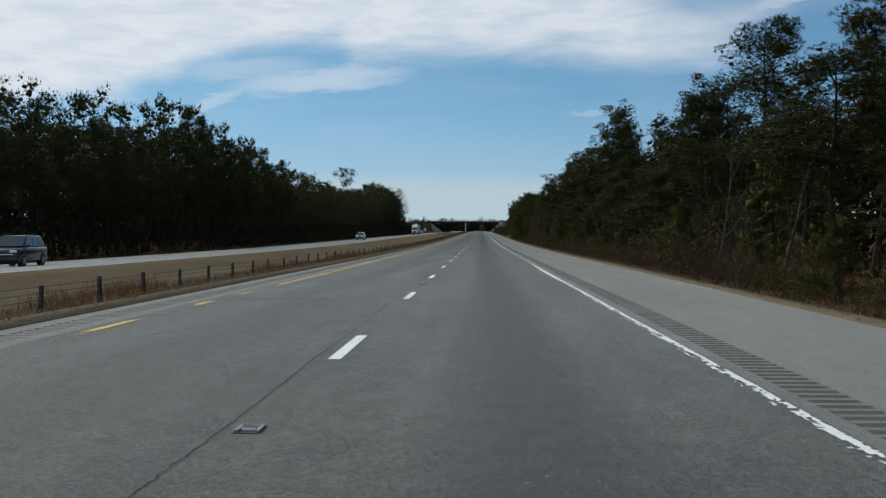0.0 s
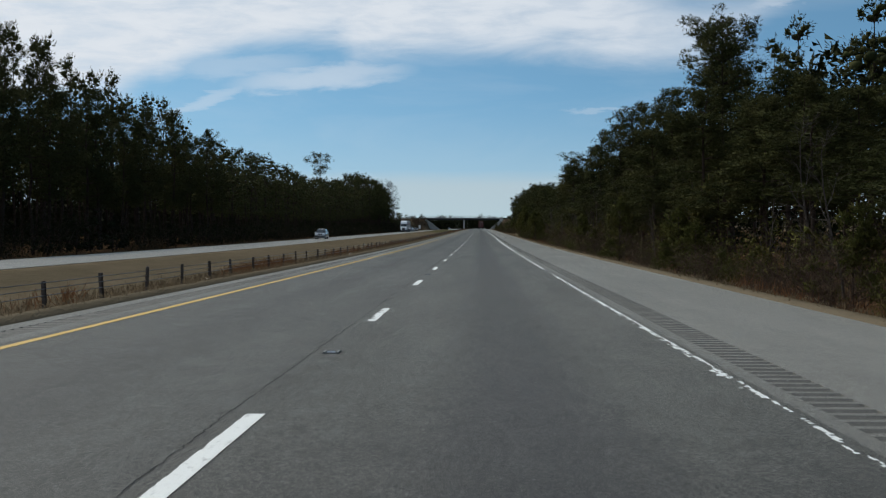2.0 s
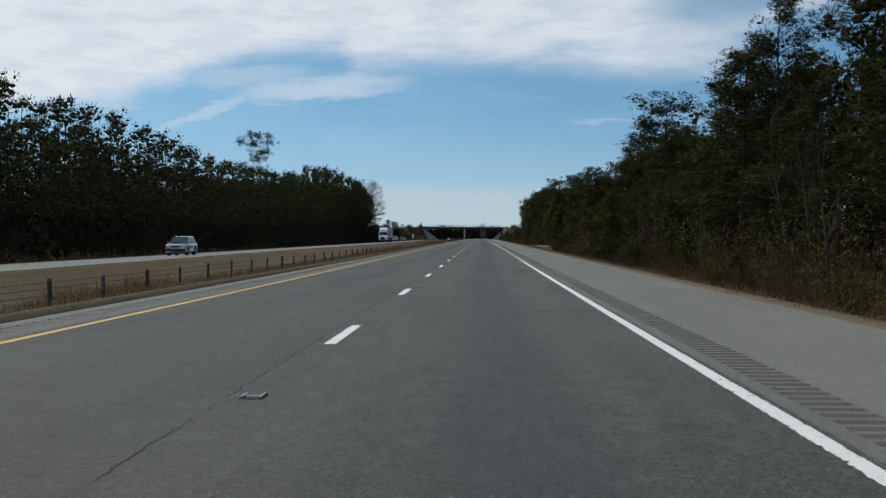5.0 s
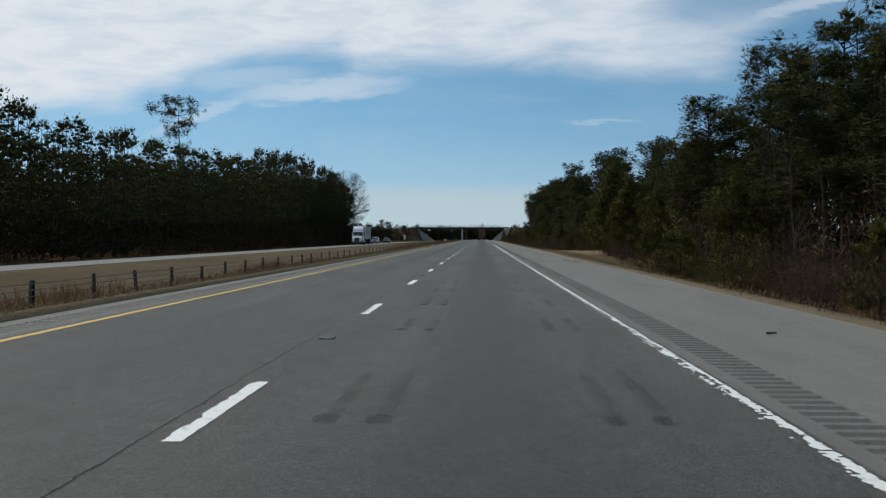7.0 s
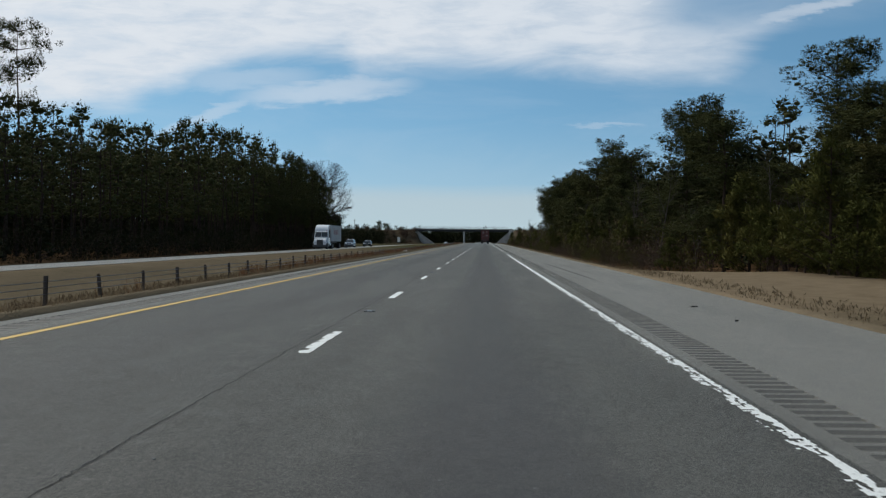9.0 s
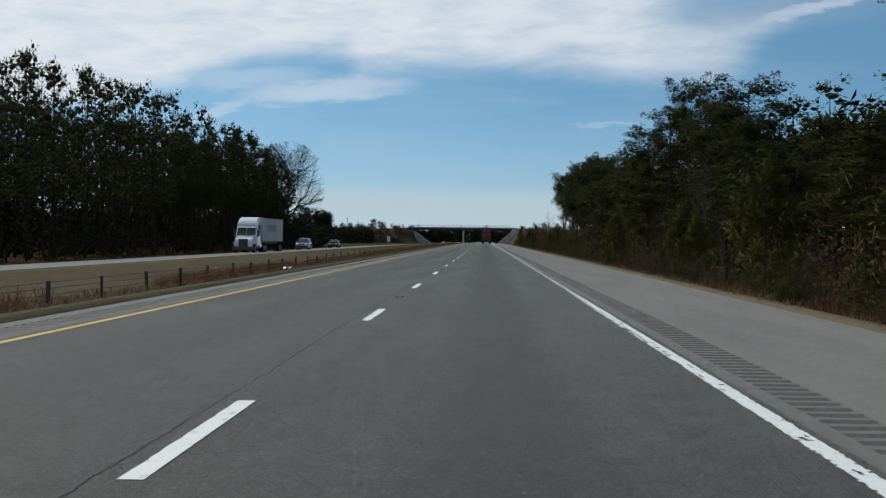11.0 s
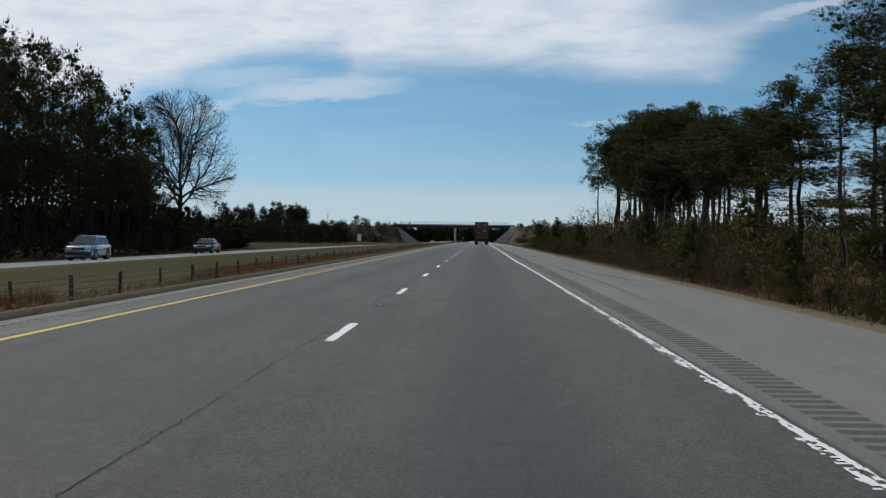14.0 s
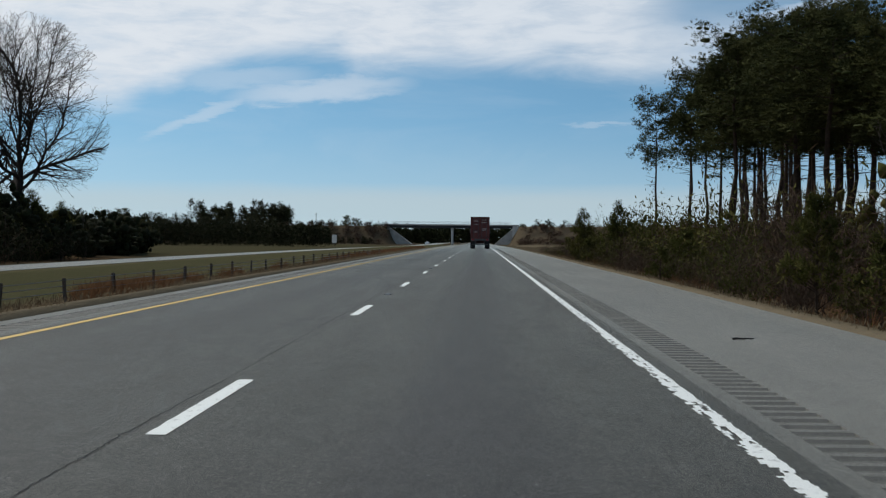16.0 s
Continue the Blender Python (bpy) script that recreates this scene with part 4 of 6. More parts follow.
def bare_mesh(seed, height, trunk_r, depth, stems=1, twig=0.012, thin=1.0, reach=0.5, lift=0.07):
    """Leafless tree: leaders that throw off side limbs, forking down to fine twigs. Returns the heavy wood and the twigs."""
    g = np.random.default_rng(seed)
    wood, fine = ([], []), ([], [])

    def grow(p, d, ln, r, lev):
        segs = (9, 6, 5, 3, 2)[min(lev, 4)]
        sides = (8, 6, 4, 3, 3)[min(lev, 4)]
        V, F = wood if lev < 2 else fine
        for i in range(segs):
            t = (i + 1) / segs
            d = d + g.normal(size=3) * (0.05, 0.09, 0.13, 0.16, 0.2)[min(lev, 4)] + np.array((0, 0, 0.0 if lev == 0 else lift))
            d = d / np.linalg.norm(d)
            q = p + d * ln / segs
            ra, rb = r * (1 - 0.82 * i / segs), r * (1 - 0.82 * t)
            tube(V, F, p, q, max(ra, twig), max(rb, twig * 0.7), sides)
            p = q
            if lev < depth and t > (0.3 if lev == 0 else 0.15):
                for k in range(1 + int(g.random() < (0.75 if lev else 0.9) * thin)):
                    s = np.cross(d, g.normal(size=3))
                    s /= np.linalg.norm(s)
                    ang = (g.uniform(0.5, 0.85) if lift > 0.05 else g.uniform(0.6, 1.1)) if lev == 0 else g.uniform(0.6, 1.05)
                    nd = d * math.cos(ang) + s * math.sin(ang)
                    sub = ln * (reach if lev == 0 else 0.55) * (1.1 - 0.65 * t) * g.uniform(0.7, 1.25)
                    grow(p.copy(), nd, sub, max(rb * 0.62, twig), lev + 1)
    for s in range(stems):
        lean = (s - (stems - 1) / 2) * 0.08
        d = np.array((lean + 0.03 * g.normal(), 0.04 * g.normal(), 1.0))
        grow(np.array((lean * trunk_r * 6, 0, -0.5)), d / np.linalg.norm(d), height * (1.0 if s == 0 else 0.9), trunk_r * (1.0 if s == 0 else 0.85), 0)
    return wood, fine


def bare_tree(name, seed, height, trunk_r, depth, mat, label, stems=1, twig=0.012, thin=1.0, group="", reach=0.5, lift=0.07):
    e = thing(name, label, "tree", group)
    wood, fine = bare_mesh(seed, height, trunk_r, depth, stems, twig, thin, reach, lift)
    finish("trunk", *wood, mat, e, smooth=True)
    finish("twig_crown", *fine, mat, e)
    return e


def spreading_tree(seed, height, spread, trunk_r, mat, label):
    """A great leafless tree: limbs that rise from a short trunk and fork down to fine twigs, all within a high dome."""
    g = np.random.default_rng(seed)
    wood, fine = ([], []), ([], [])
    mid = np.array((0, 0, height * 0.59))
    dome = np.array((spread / 2, spread / 2, height * 0.41))
    spacing = (0.78, 0.72, 0.50, 0.36)
    length = (99.0, (2.2, 4.6), (1.1, 2.3), (0.5, 1.15))

    def outside(p):
        return (((p - mid) / dome) ** 2).sum() > 1.0

    def grow(p, d, r, lev):
        step = (0.9, 0.8, 0.5, 0.3)[lev]
        total = 30.0 if lev == 0 else g.uniform(*length[lev])
        gone, since = 0.0, g.uniform(0, spacing[lev])
        V, F = wood if lev < 2 else fine
        while gone < total:
            q = p + d * step
            if outside(q) and q[2] > height * 0.30:
                break
            share = min(1.0, gone / (total if lev else height * 0.62))
            ra, rb = max(r * (1 - 0.85 * share), 0.014), max(r * (1 - 0.85 * min(1.0, share + step / (total if lev else height * 0.62))), 0.011)
            tube(V, F, p, q, ra, rb, (8, 5, 3, 3)[lev])
            p = q
            gone += step
            since += step
            out = (p - mid) * (1, 1, 0.3)
            out = out / (np.linalg.norm(out) + 1e-6)
            d = d + g.normal(size=3) * (0.12, 0.15, 0.17, 0.18)[lev] + out * 0.02 + np.array((0, 0, (0.022, 0.02, 0.02, 0.02)[lev]))
            d = d / np.linalg.norm(d)
            if lev < 3 and gone > (1.6 if lev == 0 else 0.3) and since > spacing[lev]:
                since = 0.0
                for k in range(2 if lev == 0 else 1 + int(g.random() < 0.4)):
                    s = np.cross(d, g.normal(size=3))
                    s = s / np.linalg.norm(s)
                    ang = g.uniform(0.55, 1.0)
                    nd = d * math.cos(ang) + s * math.sin(ang) + out * 0.25
                    grow(p.copy(), nd / np.linalg.norm(nd), max(rb * 0.66, 0.012), lev + 1)

    V, F = wood
    fork = height * 0.22
    p = np.array((0.0, 0.0, -0.6))
    leaders = []
    for i in range(12):
        q = np.array((0.05 * g.normal(), 0.05 * g.normal(), -0.6 + (height * 0.55 + 0.6) * (i + 1) / 12))
        tube(V, F, p, q, trunk_r * (1.25 if i == 0 else 1 - 0.065 * i), trunk_r * (1 - 0.065 * (i + 1)), 10)
        p = q
        if q[2] > fork:
            leaders.append((q.copy(), trunk_r * (1 - 0.065 * (i + 1))))
    turn = g.random() * 6.28
    for i, (q, r) in enumerate(leaders):
        for k in range(2):
            turn += 2.4
            lean = 1.12 - 0.70 * i / len(leaders) + 0.15 * g.normal()
            grow(q, np.array((math.sin(lean) * math.cos(turn), math.sin(lean) * math.sin(turn), math.cos(lean))), r * g.uniform(0.48, 0.72), 0)
    grow(p, np.array((0.05, 0.0, 1.0)), trunk_r * 0.32, 0)
    e = thing("bare_tree", label, "tree")
    finish("trunk", *wood, mat, e, smooth=True)
    finish("twig_crown", *fine, mat, e)
    return e


def shrub(seed, size, kind, coarse=False, dark=None):
    g = np.random.default_rng(seed)
    if kind == "green":
        e = thing("evergreen_shrub", "yellow-green evergreen shrub at the wood's edge", "shrub", "shrubs")
        mat, cnt, ln, wd = M_SHRUB, 17, 0.14, 0.042
    elif kind == "pine":
        e = thing("young_pine", "young bushy pine at the wood's edge", "tree", "young pines")
        mat, cnt, ln, wd = M_SHRUB, 18, 0.19, 0.030
    else:
        e = thing("bare_shrub", "leafless brown brush at the wood's edge", "shrub", "shrubs")
        mat, cnt, ln, wd = M_TWIG, 15, 0.28, 0.012
    # dark: replaces the leaf colour by one with shade already in it
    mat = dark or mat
    if coarse == "thicket":
        cnt, ln, wd = 0, 0.20, 0.045
    elif coarse:
        cnt, ln, wd = cnt // 3, ln * 1.25, wd * 1.5
    V, F, C = [], [], []
    for s in range(12 if kind != "pine" else 1):
        if kind == "pine":
            tube(V, F, (0, 0, -0.3), (0, 0, size), 0.06, 0.015, 5)
            for i in range(int(size * 9)):
                t = 0.03 + 0.95 * g.random() ** 1.2
                az = g.random() * 6.28
                ln2 = (1 - t) ** 0.8 * size * 0.40 + 0.15
                p0 = np.array((0, 0, t * size))
                d = np.array((math.cos(az), math.sin(az), 0.45)) * ln2
                tube(V, F, p0, p0 + d, 0.02, 0.008, 3)
                for q in (0.55, 1.0):
                    C.append(p0 + d * q + g.normal(size=3) * 0.08)
        else:
            p = np.array((g.normal() * 0.25 * size * 0.4, g.normal() * 0.25 * size * 0.4, -0.3))
            d = np.array((g.normal() * 0.45, g.normal() * 0.45, 1.0))
            for i in range(4):
                q = p + d / np.linalg.norm(d) * size * 0.3 * g.uniform(0.7, 1.1)
                tube(V, F, p, q, 0.018 * (1 - i * 0.2), 0.018 * (1 - (i + 1) * 0.2), 3)
                p = q
                d = d + g.normal(size=3) * (0.45, 0.45, 0.15)
                for k in range(2 if coarse == "thicket" else 3):
                    C.append(p + g.normal(size=3) * size * (0.09 if coarse == "thicket" else 0.14))
                for k in range(0 if coarse else (3 if kind == "bare" else 1)):
                    w = np.array((g.normal(), g.normal(), 0.6 + 0.3 * g.random())) * size * 0.22
                    tube(V, F, p, p + w, 0.010, 0.004, 3)
    C = np.array(C)
    C[:, 2] = np.maximum(C[:, 2], 0.05)
    finish("trunk" if kind == "pine" else "branchwork", V, F, M_TWIG if kind != "pine" else M_BARK, e)
    if kind == "pine":
        bv, bf, bn = clumps(g, C, g.uniform(0.18, 0.36, len(C)), 3 if coarse else 18, 3 if coarse else 8, ln, wd, 0.42 if coarse else 0.18)
    elif coarse == "thicket":
        bv, bf, bn = clumps(g, C, g.uniform(0.35, 0.65, len(C)), 5, 3, ln, wd, 0.55)
    else:
        bv, bf, bn = blades(g, C, cnt, ln, wd, 0.13, 0.35 if kind != "bare" else 0.6)
    finish("foliage" if kind != "bare" else "brush", bv, bf, mat, e, normals=bn)
    return e


def joined(name, jobs, label, category="woods"):
    """Many trees or shrubs grown into one another, too close to tell apart, as one object for each substance. jobs: (prototype, x, y, scale, height scale)."""
    heaps = {}
    for proto, x, y, s, sz in jobs:
        a = rng.uniform(0, 6.28)
        R = np.array(((math.cos(a), -math.sin(a), 0), (math.sin(a), math.cos(a), 0), (0, 0, 1)))
        for o in proto.children:
            me = o.data
            if me.name not in ARRAYS:
                v = np.empty(len(me.vertices) * 3, np.float32)
                me.vertices.foreach_get("co", v)
                n = np.empty(len(me.loops) * 3, np.float32)
                me.corner_normals.foreach_get("vector", n)
                k = np.empty(len(me.loops), np.int32)
                me.loops.foreach_get("vertex_index", k)
                at = np.zeros((len(me.vertices), 3), np.float32)
                at[k] = n.reshape(-1, 3)
                ARRAYS[me.name] = (v.reshape(-1, 3), np.array([tuple(p.vertices) for p in me.polygons]), at)
            v, f, n = ARRAYS[me.name]
            key = (me.materials[0].name, f.shape[1])
            VV, FF, NN, k = heaps.setdefault(key, ([], [], [], [0]))
            VV.append((v * (s, s, sz)) @ R.T + (x, y, ground_z(x, y)))
            FF.append(f + k[0])
            NN.append(n @ R.T if f.shape[1] == 3 else None)
            k[0] += len(v)
    for (mat, width), (VV, FF, NN, k) in heaps.items():
        ob = finish(name, np.concatenate(VV), np.concatenate(FF), bpy.data.materials[mat], smooth=True, normals=np.concatenate(NN) if width == 3 else None)
        tagged(ob, label, category, kind="stuff")


ARRAYS = {}


def place(proto, x, y, s=1.0, sz=None, rot=None):
    sz = s if sz is None else sz
    m = Matrix.LocRotScale((x, y, ground_z(x, y)), Euler((0, 0, rng.uniform(0, 6.28) if rot is None else rot)), (s, s, sz))
    if proto.get("placed"):
        return copy_thing(proto, m)
    proto["placed"] = 1
    proto.matrix_world = m
    return proto


rng = np.random.default_rng(11)
PINE_H = 16.0
L_DARK = "tall loblolly pine with a dark green crown in a dense wood"
L_BACK = "pine standing deeper in the dense wood"
L_OPEN = "tall pine with a bare trunk and a high crown"
tall = [pine(21 + i, PINE_H, b, r, L_DARK, True, 0.0, 1.0, "pines", 1.15) for i, (b, r) in enumerate(((0.40, 2.7), (0.48, 2.9), (0.36, 2.5), (0.44, 2.5), (0.52, 3.0)))]
back = [pine(41 + i, PINE_H, 0.25, 2.8, L_BACK, False, 0.0, 0.7, "pines", 0.42) for i in range(3)]
mid = [pine(31 + i, PINE_H, b, r, L_DARK, "mid", -0.2, 0.95, "pines", 1.0) for i, (b, r) in enumerate(((0.32, 2.7), (0.40, 2.9), (0.26, 2.5), (0.38, 2.8)))]
high = [pine(51 + i, PINE_H, b, r, L_OPEN, True, 0.2, 1.2, "pines", 0.9) for i, (b, r) in enumerate(((0.58, 2.9), (0.55, 2.6), (0.62, 2.8)))]
grey = [bare_tree("bare_tree", 61 + i, 11.0, 0.13, 2, M_GREY_BARK, "slim leafless grey tree among the pines", 1, 0.012, 0.5, "bare trees", 0.34, 0.10) for i in range(3)]
green = [shrub(71 + i, 2.2, "green") for i in range(3)]
brown = [shrub(81 + i, 2.6, "bare") for i in range(3)]
young = [shrub(91 + i, 3.2, "pine") for i in range(3)]
rough_brush = [shrub(171 + i, 2.4, k, True) for i, k in enumerate(("green", "bare", "bare", "pine", "green"))]
# the same shrubs in darkened foliage: the wood's shade painted into their leaves
shaded_brush = [shrub(181 + i, 2.6, k, True, M_SHADED_WOODS) for i, k in enumerate(("green", "pine", "green"))]
thicket = [shrub(191 + i, 2.6, "green", "thicket", M_SHADED_WOODS) for i in range(3)]

LEFT_TOP = ((60, 14.5), (115, 15.5), (150, 18), (174, 21), (190, 18.8), (230, 18), (254, 15.2), (293, 15), (345, 13.4), (390, 13.6), (440, 14.4), (480, 18.4), (545, 19.8), (592, 20.6), (615, 18.5), (636, 15))
RIGHT_TOP = ((-20, 10.5), (41, 10.0), (52, 12.0), (65, 12.2), (89, 12.6), (115, 15.6), (137, 16.4), (157, 16.2), (177, 16.2), (213, 16.6), (246, 14.8), (258, 13.4), (287, 14), (300, 13.4), (311, 10.3), (340, 10), (372, 10), (385, 12), (405, 11.8), (443, 11.7), (480, 14.5), (490, 12), (510, 12.2), (520, 9.8), (535, 9.2), (548, 9.6), (560, 9.8), (572, 11.2), (583, 15), (614, 16.8), (652, 18.5), (680, 19.5))

# wood beyond the opposite carriageway
rows = []
y = 62.0
while y < 638:
    top = lerp_list(y, LEFT_TOP) * 1.04 + 1.2
    if y < 612:
        job = (-38.0 - 2.5 * rng.random(), y, rng.uniform(0.95, 1.2), top * rng.uniform(0.80, 0.97) / PINE_H)
        if y < 250 or y > 520:
            place(mid[rng.integers(4)], *job)
        else:
            rows.append((back[rng.integers(3)], *job))
    if y < 626:
        rows.append((back[rng.integers(3)], -42.5 - 2.5 * rng.random(), y + 2.4, rng.uniform(0.95, 1.15), top * rng.uniform(0.92, 1.04) / PINE_H))
    rows.append((back[rng.integers(3)], -46.0 - 4 * rng.random(), y + 4.6, rng.uniform(1.0, 1.3), top * rng.uniform(0.72, 0.98) / PINE_H))
    y += rng.uniform(4.0, 5.0)
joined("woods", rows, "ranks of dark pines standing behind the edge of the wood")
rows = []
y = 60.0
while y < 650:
    rows.append((shaded_brush[rng.integers(3)], -35.2 - 2.4 * rng.random(), y, rng.uniform(1.0, 1.8), rng.uniform(0.9, 1.7)))
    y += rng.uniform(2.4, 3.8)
joined("brush", rows, "brush along the foot of the wood, coloured as if in shade", "brush")
lone = pine(107, 23.2, 0.62, 4.9, "lone tall pine rising high above the dark wood", True, 0.7, 0.65, "", 1.0, 0.3)
place(lone, -43.7, 411.4, 1.0, 1.0, 0.4)

# wood beside the right shoulder
rows = []
y = 14.0
while y < 556:
    top = lerp_list(y, RIGHT_TOP) * 1.02 + 1.2
    clear = 300 < y < 352
    front = 15.5 if clear else 12.8
    if y < 510:
        place(tall[rng.integers(5)], front + 2.5 * rng.random(), y, rng.uniform(0.85, 1.05), top * rng.uniform(0.58, 0.80) / PINE_H)
    pool = tall if rng.random() < 0.7 and y < 510 else high
    x = 16.8 + 3.6 * rng.random()
    place(pool[rng.integers(len(pool))], x, y + 2.5, rng.uniform(0.95, 1.25), (2.0 + (top - 1.0) * (x - 1.7) / 15.8 * rng.choice((0.88, 0.93, 0.98, 1.02, 1.06))) / PINE_H)
    if y < 510:
        rows.append((back[rng.integers(3)], 21.5 + 3 * rng.random(), y + 1, rng.uniform(1.0, 1.2), top * rng.uniform(0.70, 0.95) / PINE_H))
    if rng.random() < 0.75:
        s = min(rng.uniform(0.5, 0.85), top * 0.85 / 13)
        place(grey[rng.integers(3)], 11.0 + 3.5 * rng.random() + (3.0 if clear else 0), y + 3, s, s * rng.uniform(0.9, 1.2))
    y += rng.uniform(4.8, 5.8)
joined("woods", rows, "ranks of pines behind the edge of the wood")
# its open end, where the trunks stand clear
for i in range(46):
    y = 560 + 96 * (i + rng.random()) / 46
    x = rng.uniform(16.0 + 3.5 * smooth01((y - 590) / 50), 29)
    k = (x - 1.7) / 15.8                      # trees farther back rise no higher against the sky
    h = 2.2 + (lerp_list(500 + (y - 500) / k, RIGHT_TOP) - 1.2) * k
    place(high[rng.integers(3)], x, y, rng.uniform(1.0, 1.3), min(h * rng.uniform(0.88, 1.05), 27.0) / PINE_H)
place(high[0], 19.9, 657.5, 1.0, 20.4 / PINE_H)
for x, y, h in ((24.6, 604.0, 19.6), (23.2, 610.0, 20.6), (26.0, 612.0, 21.0), (24.8, 619.0, 20.4), (22.4, 598.0, 17.5), (21.5, 626.0, 18.0), (26.5, 598.0, 19.0)):
    place(high[rng.integers(3)], x, y, 1.2, h / PINE_H)
for i in range(8):
    s = rng.uniform(0.5, 0.8)
    place(grey[rng.integers(3)], rng.uniform(12, 26), rng.uniform(560, 660), s, s * 1.1)
# brush along its foot
rows = []
y = 8.0
while y < 664:
    clear = 314 < y < 350
    recess = 298 < y <= 314
    late = y > 545
    for lane in range(3):
        x = (8.7 + 1.8 * lane + 1.2 * rng.random()) + (5.2 if clear else 1.6 if recess else 0.0)
        lush = noise.noise((y * 0.055, lane * 0.7, 3.0)) + (0.02 if late else 0.0)      # green thickets by turns with brown ones
        kind = rng.choice(3, p=(0.44, 0.22, 0.34) if lush > 0.04 and not 485 < y < 545 else (0.18, 0.66, 0.16))
        s = (rng.uniform(0.40, 0.95) + 0.22 * lane) * (lerp_list(y, ((545, 1.25), (600, 1.3), (640, 0.95), (668, 0.65))) if late else 1.0) * (1.0 + 0.55 * noise.noise((y * 0.13, lane, 8.0)))
        job = ((green, brown, young)[kind][rng.integers(3)], x, y + rng.uniform(-1, 1), s, s * rng.uniform(0.85, 1.25))
        if lane < 2:
            place(*job)
        else:
            rows.append((rough_brush[rng.integers(5)], *job[1:]))
    y += rng.uniform(2.9, 4.1)
for i in range(110):
    y = rng.uniform(512, 672)
    s = rng.uniform(0.9, 1.4) * (1.2 if y < 625 else 0.9)
    rows.append((rough_brush[rng.integers(5)], rng.uniform(13.5, 34), y, s, s * rng.uniform(0.8, 1.25)))
joined("brush", rows, "tangled brown and green brush under the pines", "brush")
for x, y, s in ((12.5, 668, 1.4), (13.5, 674, 1.5), (14.5, 680, 1.3), (11.5, 662, 1.0), (16, 684, 1.2)):
    place(brown[rng.integers(3)], x, y, s, s)
place(green[1], 9.0, 9.2, 0.55, 0.6)
for x, y, s in ((10.6, 298, 1.3), (9.9, 303, 1.1), (10.9, 307, 1.5), (11.4, 311, 1.35), (10.4, 294, 1.2), (12.2, 314.5, 1.5), (11.0, 289, 1.0)):
    place(young[rng.integers(3)], x, y, s * 1.1, s)
for i in range(11):                       # the green hedge at the back of the clearing
    s = rng.uniform(1.0, 1.5)
    place(young[rng.integers(3)], 13.7 + 1.2 * rng.random(), 318 + 3.1 * i, s, s * rng.uniform(0.85, 1.1))
for x, y in ((9.9, 299.5), (9.6, 295.0), (10.4, 301.5)):
    place(brown[rng.integers(3)], x, y, 0.9, 1.0)
holly = shrub(121, 3.6, "green")
place(holly, 12.6, 632.0, 1.0, 1.2)

# the great leafless tree at the end of the left wood
oak = spreading_tree(133, 24.8, 18.5, 0.58, M_DARK_BARK, "great spreading leafless tree standing alone beside the road")
place(oak, -44.5, 653.0, 1.0, 1.0, 0.0)
rows = []
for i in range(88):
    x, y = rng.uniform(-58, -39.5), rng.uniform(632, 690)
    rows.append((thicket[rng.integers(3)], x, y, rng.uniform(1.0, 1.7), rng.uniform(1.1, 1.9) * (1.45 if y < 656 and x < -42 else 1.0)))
joined("brush", rows, "thicket round the foot of the great bare tree, coloured as if in shade", "brush")
place(tall[1], -45.5, 700.0, 0.95, 9.4 / PINE_H)
place(tall[3], -49.5, 708.0, 0.85, 8.2 / PINE_H)
for x, y, h in ((-43.0, 640.0, 8.5), (-45.0, 648.0, 9.0), (-47.0, 653.0, 9.5), (-44.5, 644.0, 7.5), (-49.5, 660.0, 8.0), (-41.8, 641.0, 6.5), (-40.6, 636.0, 7.0), (-48.0, 647.0, 10.0), (-42.4, 663.0, 5.2), (-46.5, 668.0, 5.8)):
    place(tall[(0, 2)[rng.integers(2)]], x, y, 0.75, h / PINE_H)
for x, y, h in ((-47.0, 640.0, 13.0), (-50.0, 645.0, 15.5), (-53.0, 650.0, 12.0), (-49.0, 637.0, 15.0), (-44.5, 634.0, 12.0)):
    place(high[rng.integers(3)], x, y, 1.0, h / PINE_H)
for i in range(5):
    place((young if rng.random() < 0.5 else green)[rng.integers(3)], rng.uniform(-50, -38), rng.uniform(636, 672), rng.uniform(1.2, 2.2))
for x, y, s in ((-45.5, 650, 1.05), (-47.5, 656, 1.1), (-46.0, 645, 0.95), (-42.5, 655, 0.75), (-41.0, 662, 0.6)):
    place(grey[rng.integers(3)], x, y, s)

for proto in rough_brush + shaded_brush + thicket + back + mid:
    if not proto.get("placed"):
        for o in list(proto.children) + [proto]:
            bpy.data.objects.remove(o)


# ---- woods too deep or far to tell tree from tree ----
def woods(seed, p0, p1, depth, top, trees, size, mat, label="dense woodland behind the first trees, darkened as by deep shade", radius=2.4, per=70, lean=0.75, low=0.0):
    """A belt of trees along p0 to p1 in one mesh: domes of leaf clumps, each of its own height."""
    g = np.random.default_rng(seed)
    a, b = np.array(p0, float), np.array(p1, float)
    d = b - a
    side = np.array((-d[1], d[0])) / np.linalg.norm(d)
    C = []
    for i in range(trees):
        t = g.random()
        x, y = a + t * d + g.random() * depth * side
        h = (top(t) if callable(top) else top) * g.uniform(0.70, 1.08)
        r = radius * g.uniform(0.7, 1.25)
        u = low + (1 - low) * g.random(per) ** 0.75
        w = r * np.sqrt(g.random(per)) * (1 - u ** 2.5) ** 0.5 * (lean + (1 - lean) * (1 - u)) + 0.2
        az = g.random(per) * 6.283
        C.append(np.column_stack((x + w * np.cos(az), y + w * np.sin(az), ground_z(x, y) + u * h)))
    v, f, nn = blades(g, np.concatenate(C), 3, size, size * 0.42, size * 0.3, 0.2)
    return tagged(finish("woods", v, f, mat, normals=nn), label, "woods", kind="stuff")


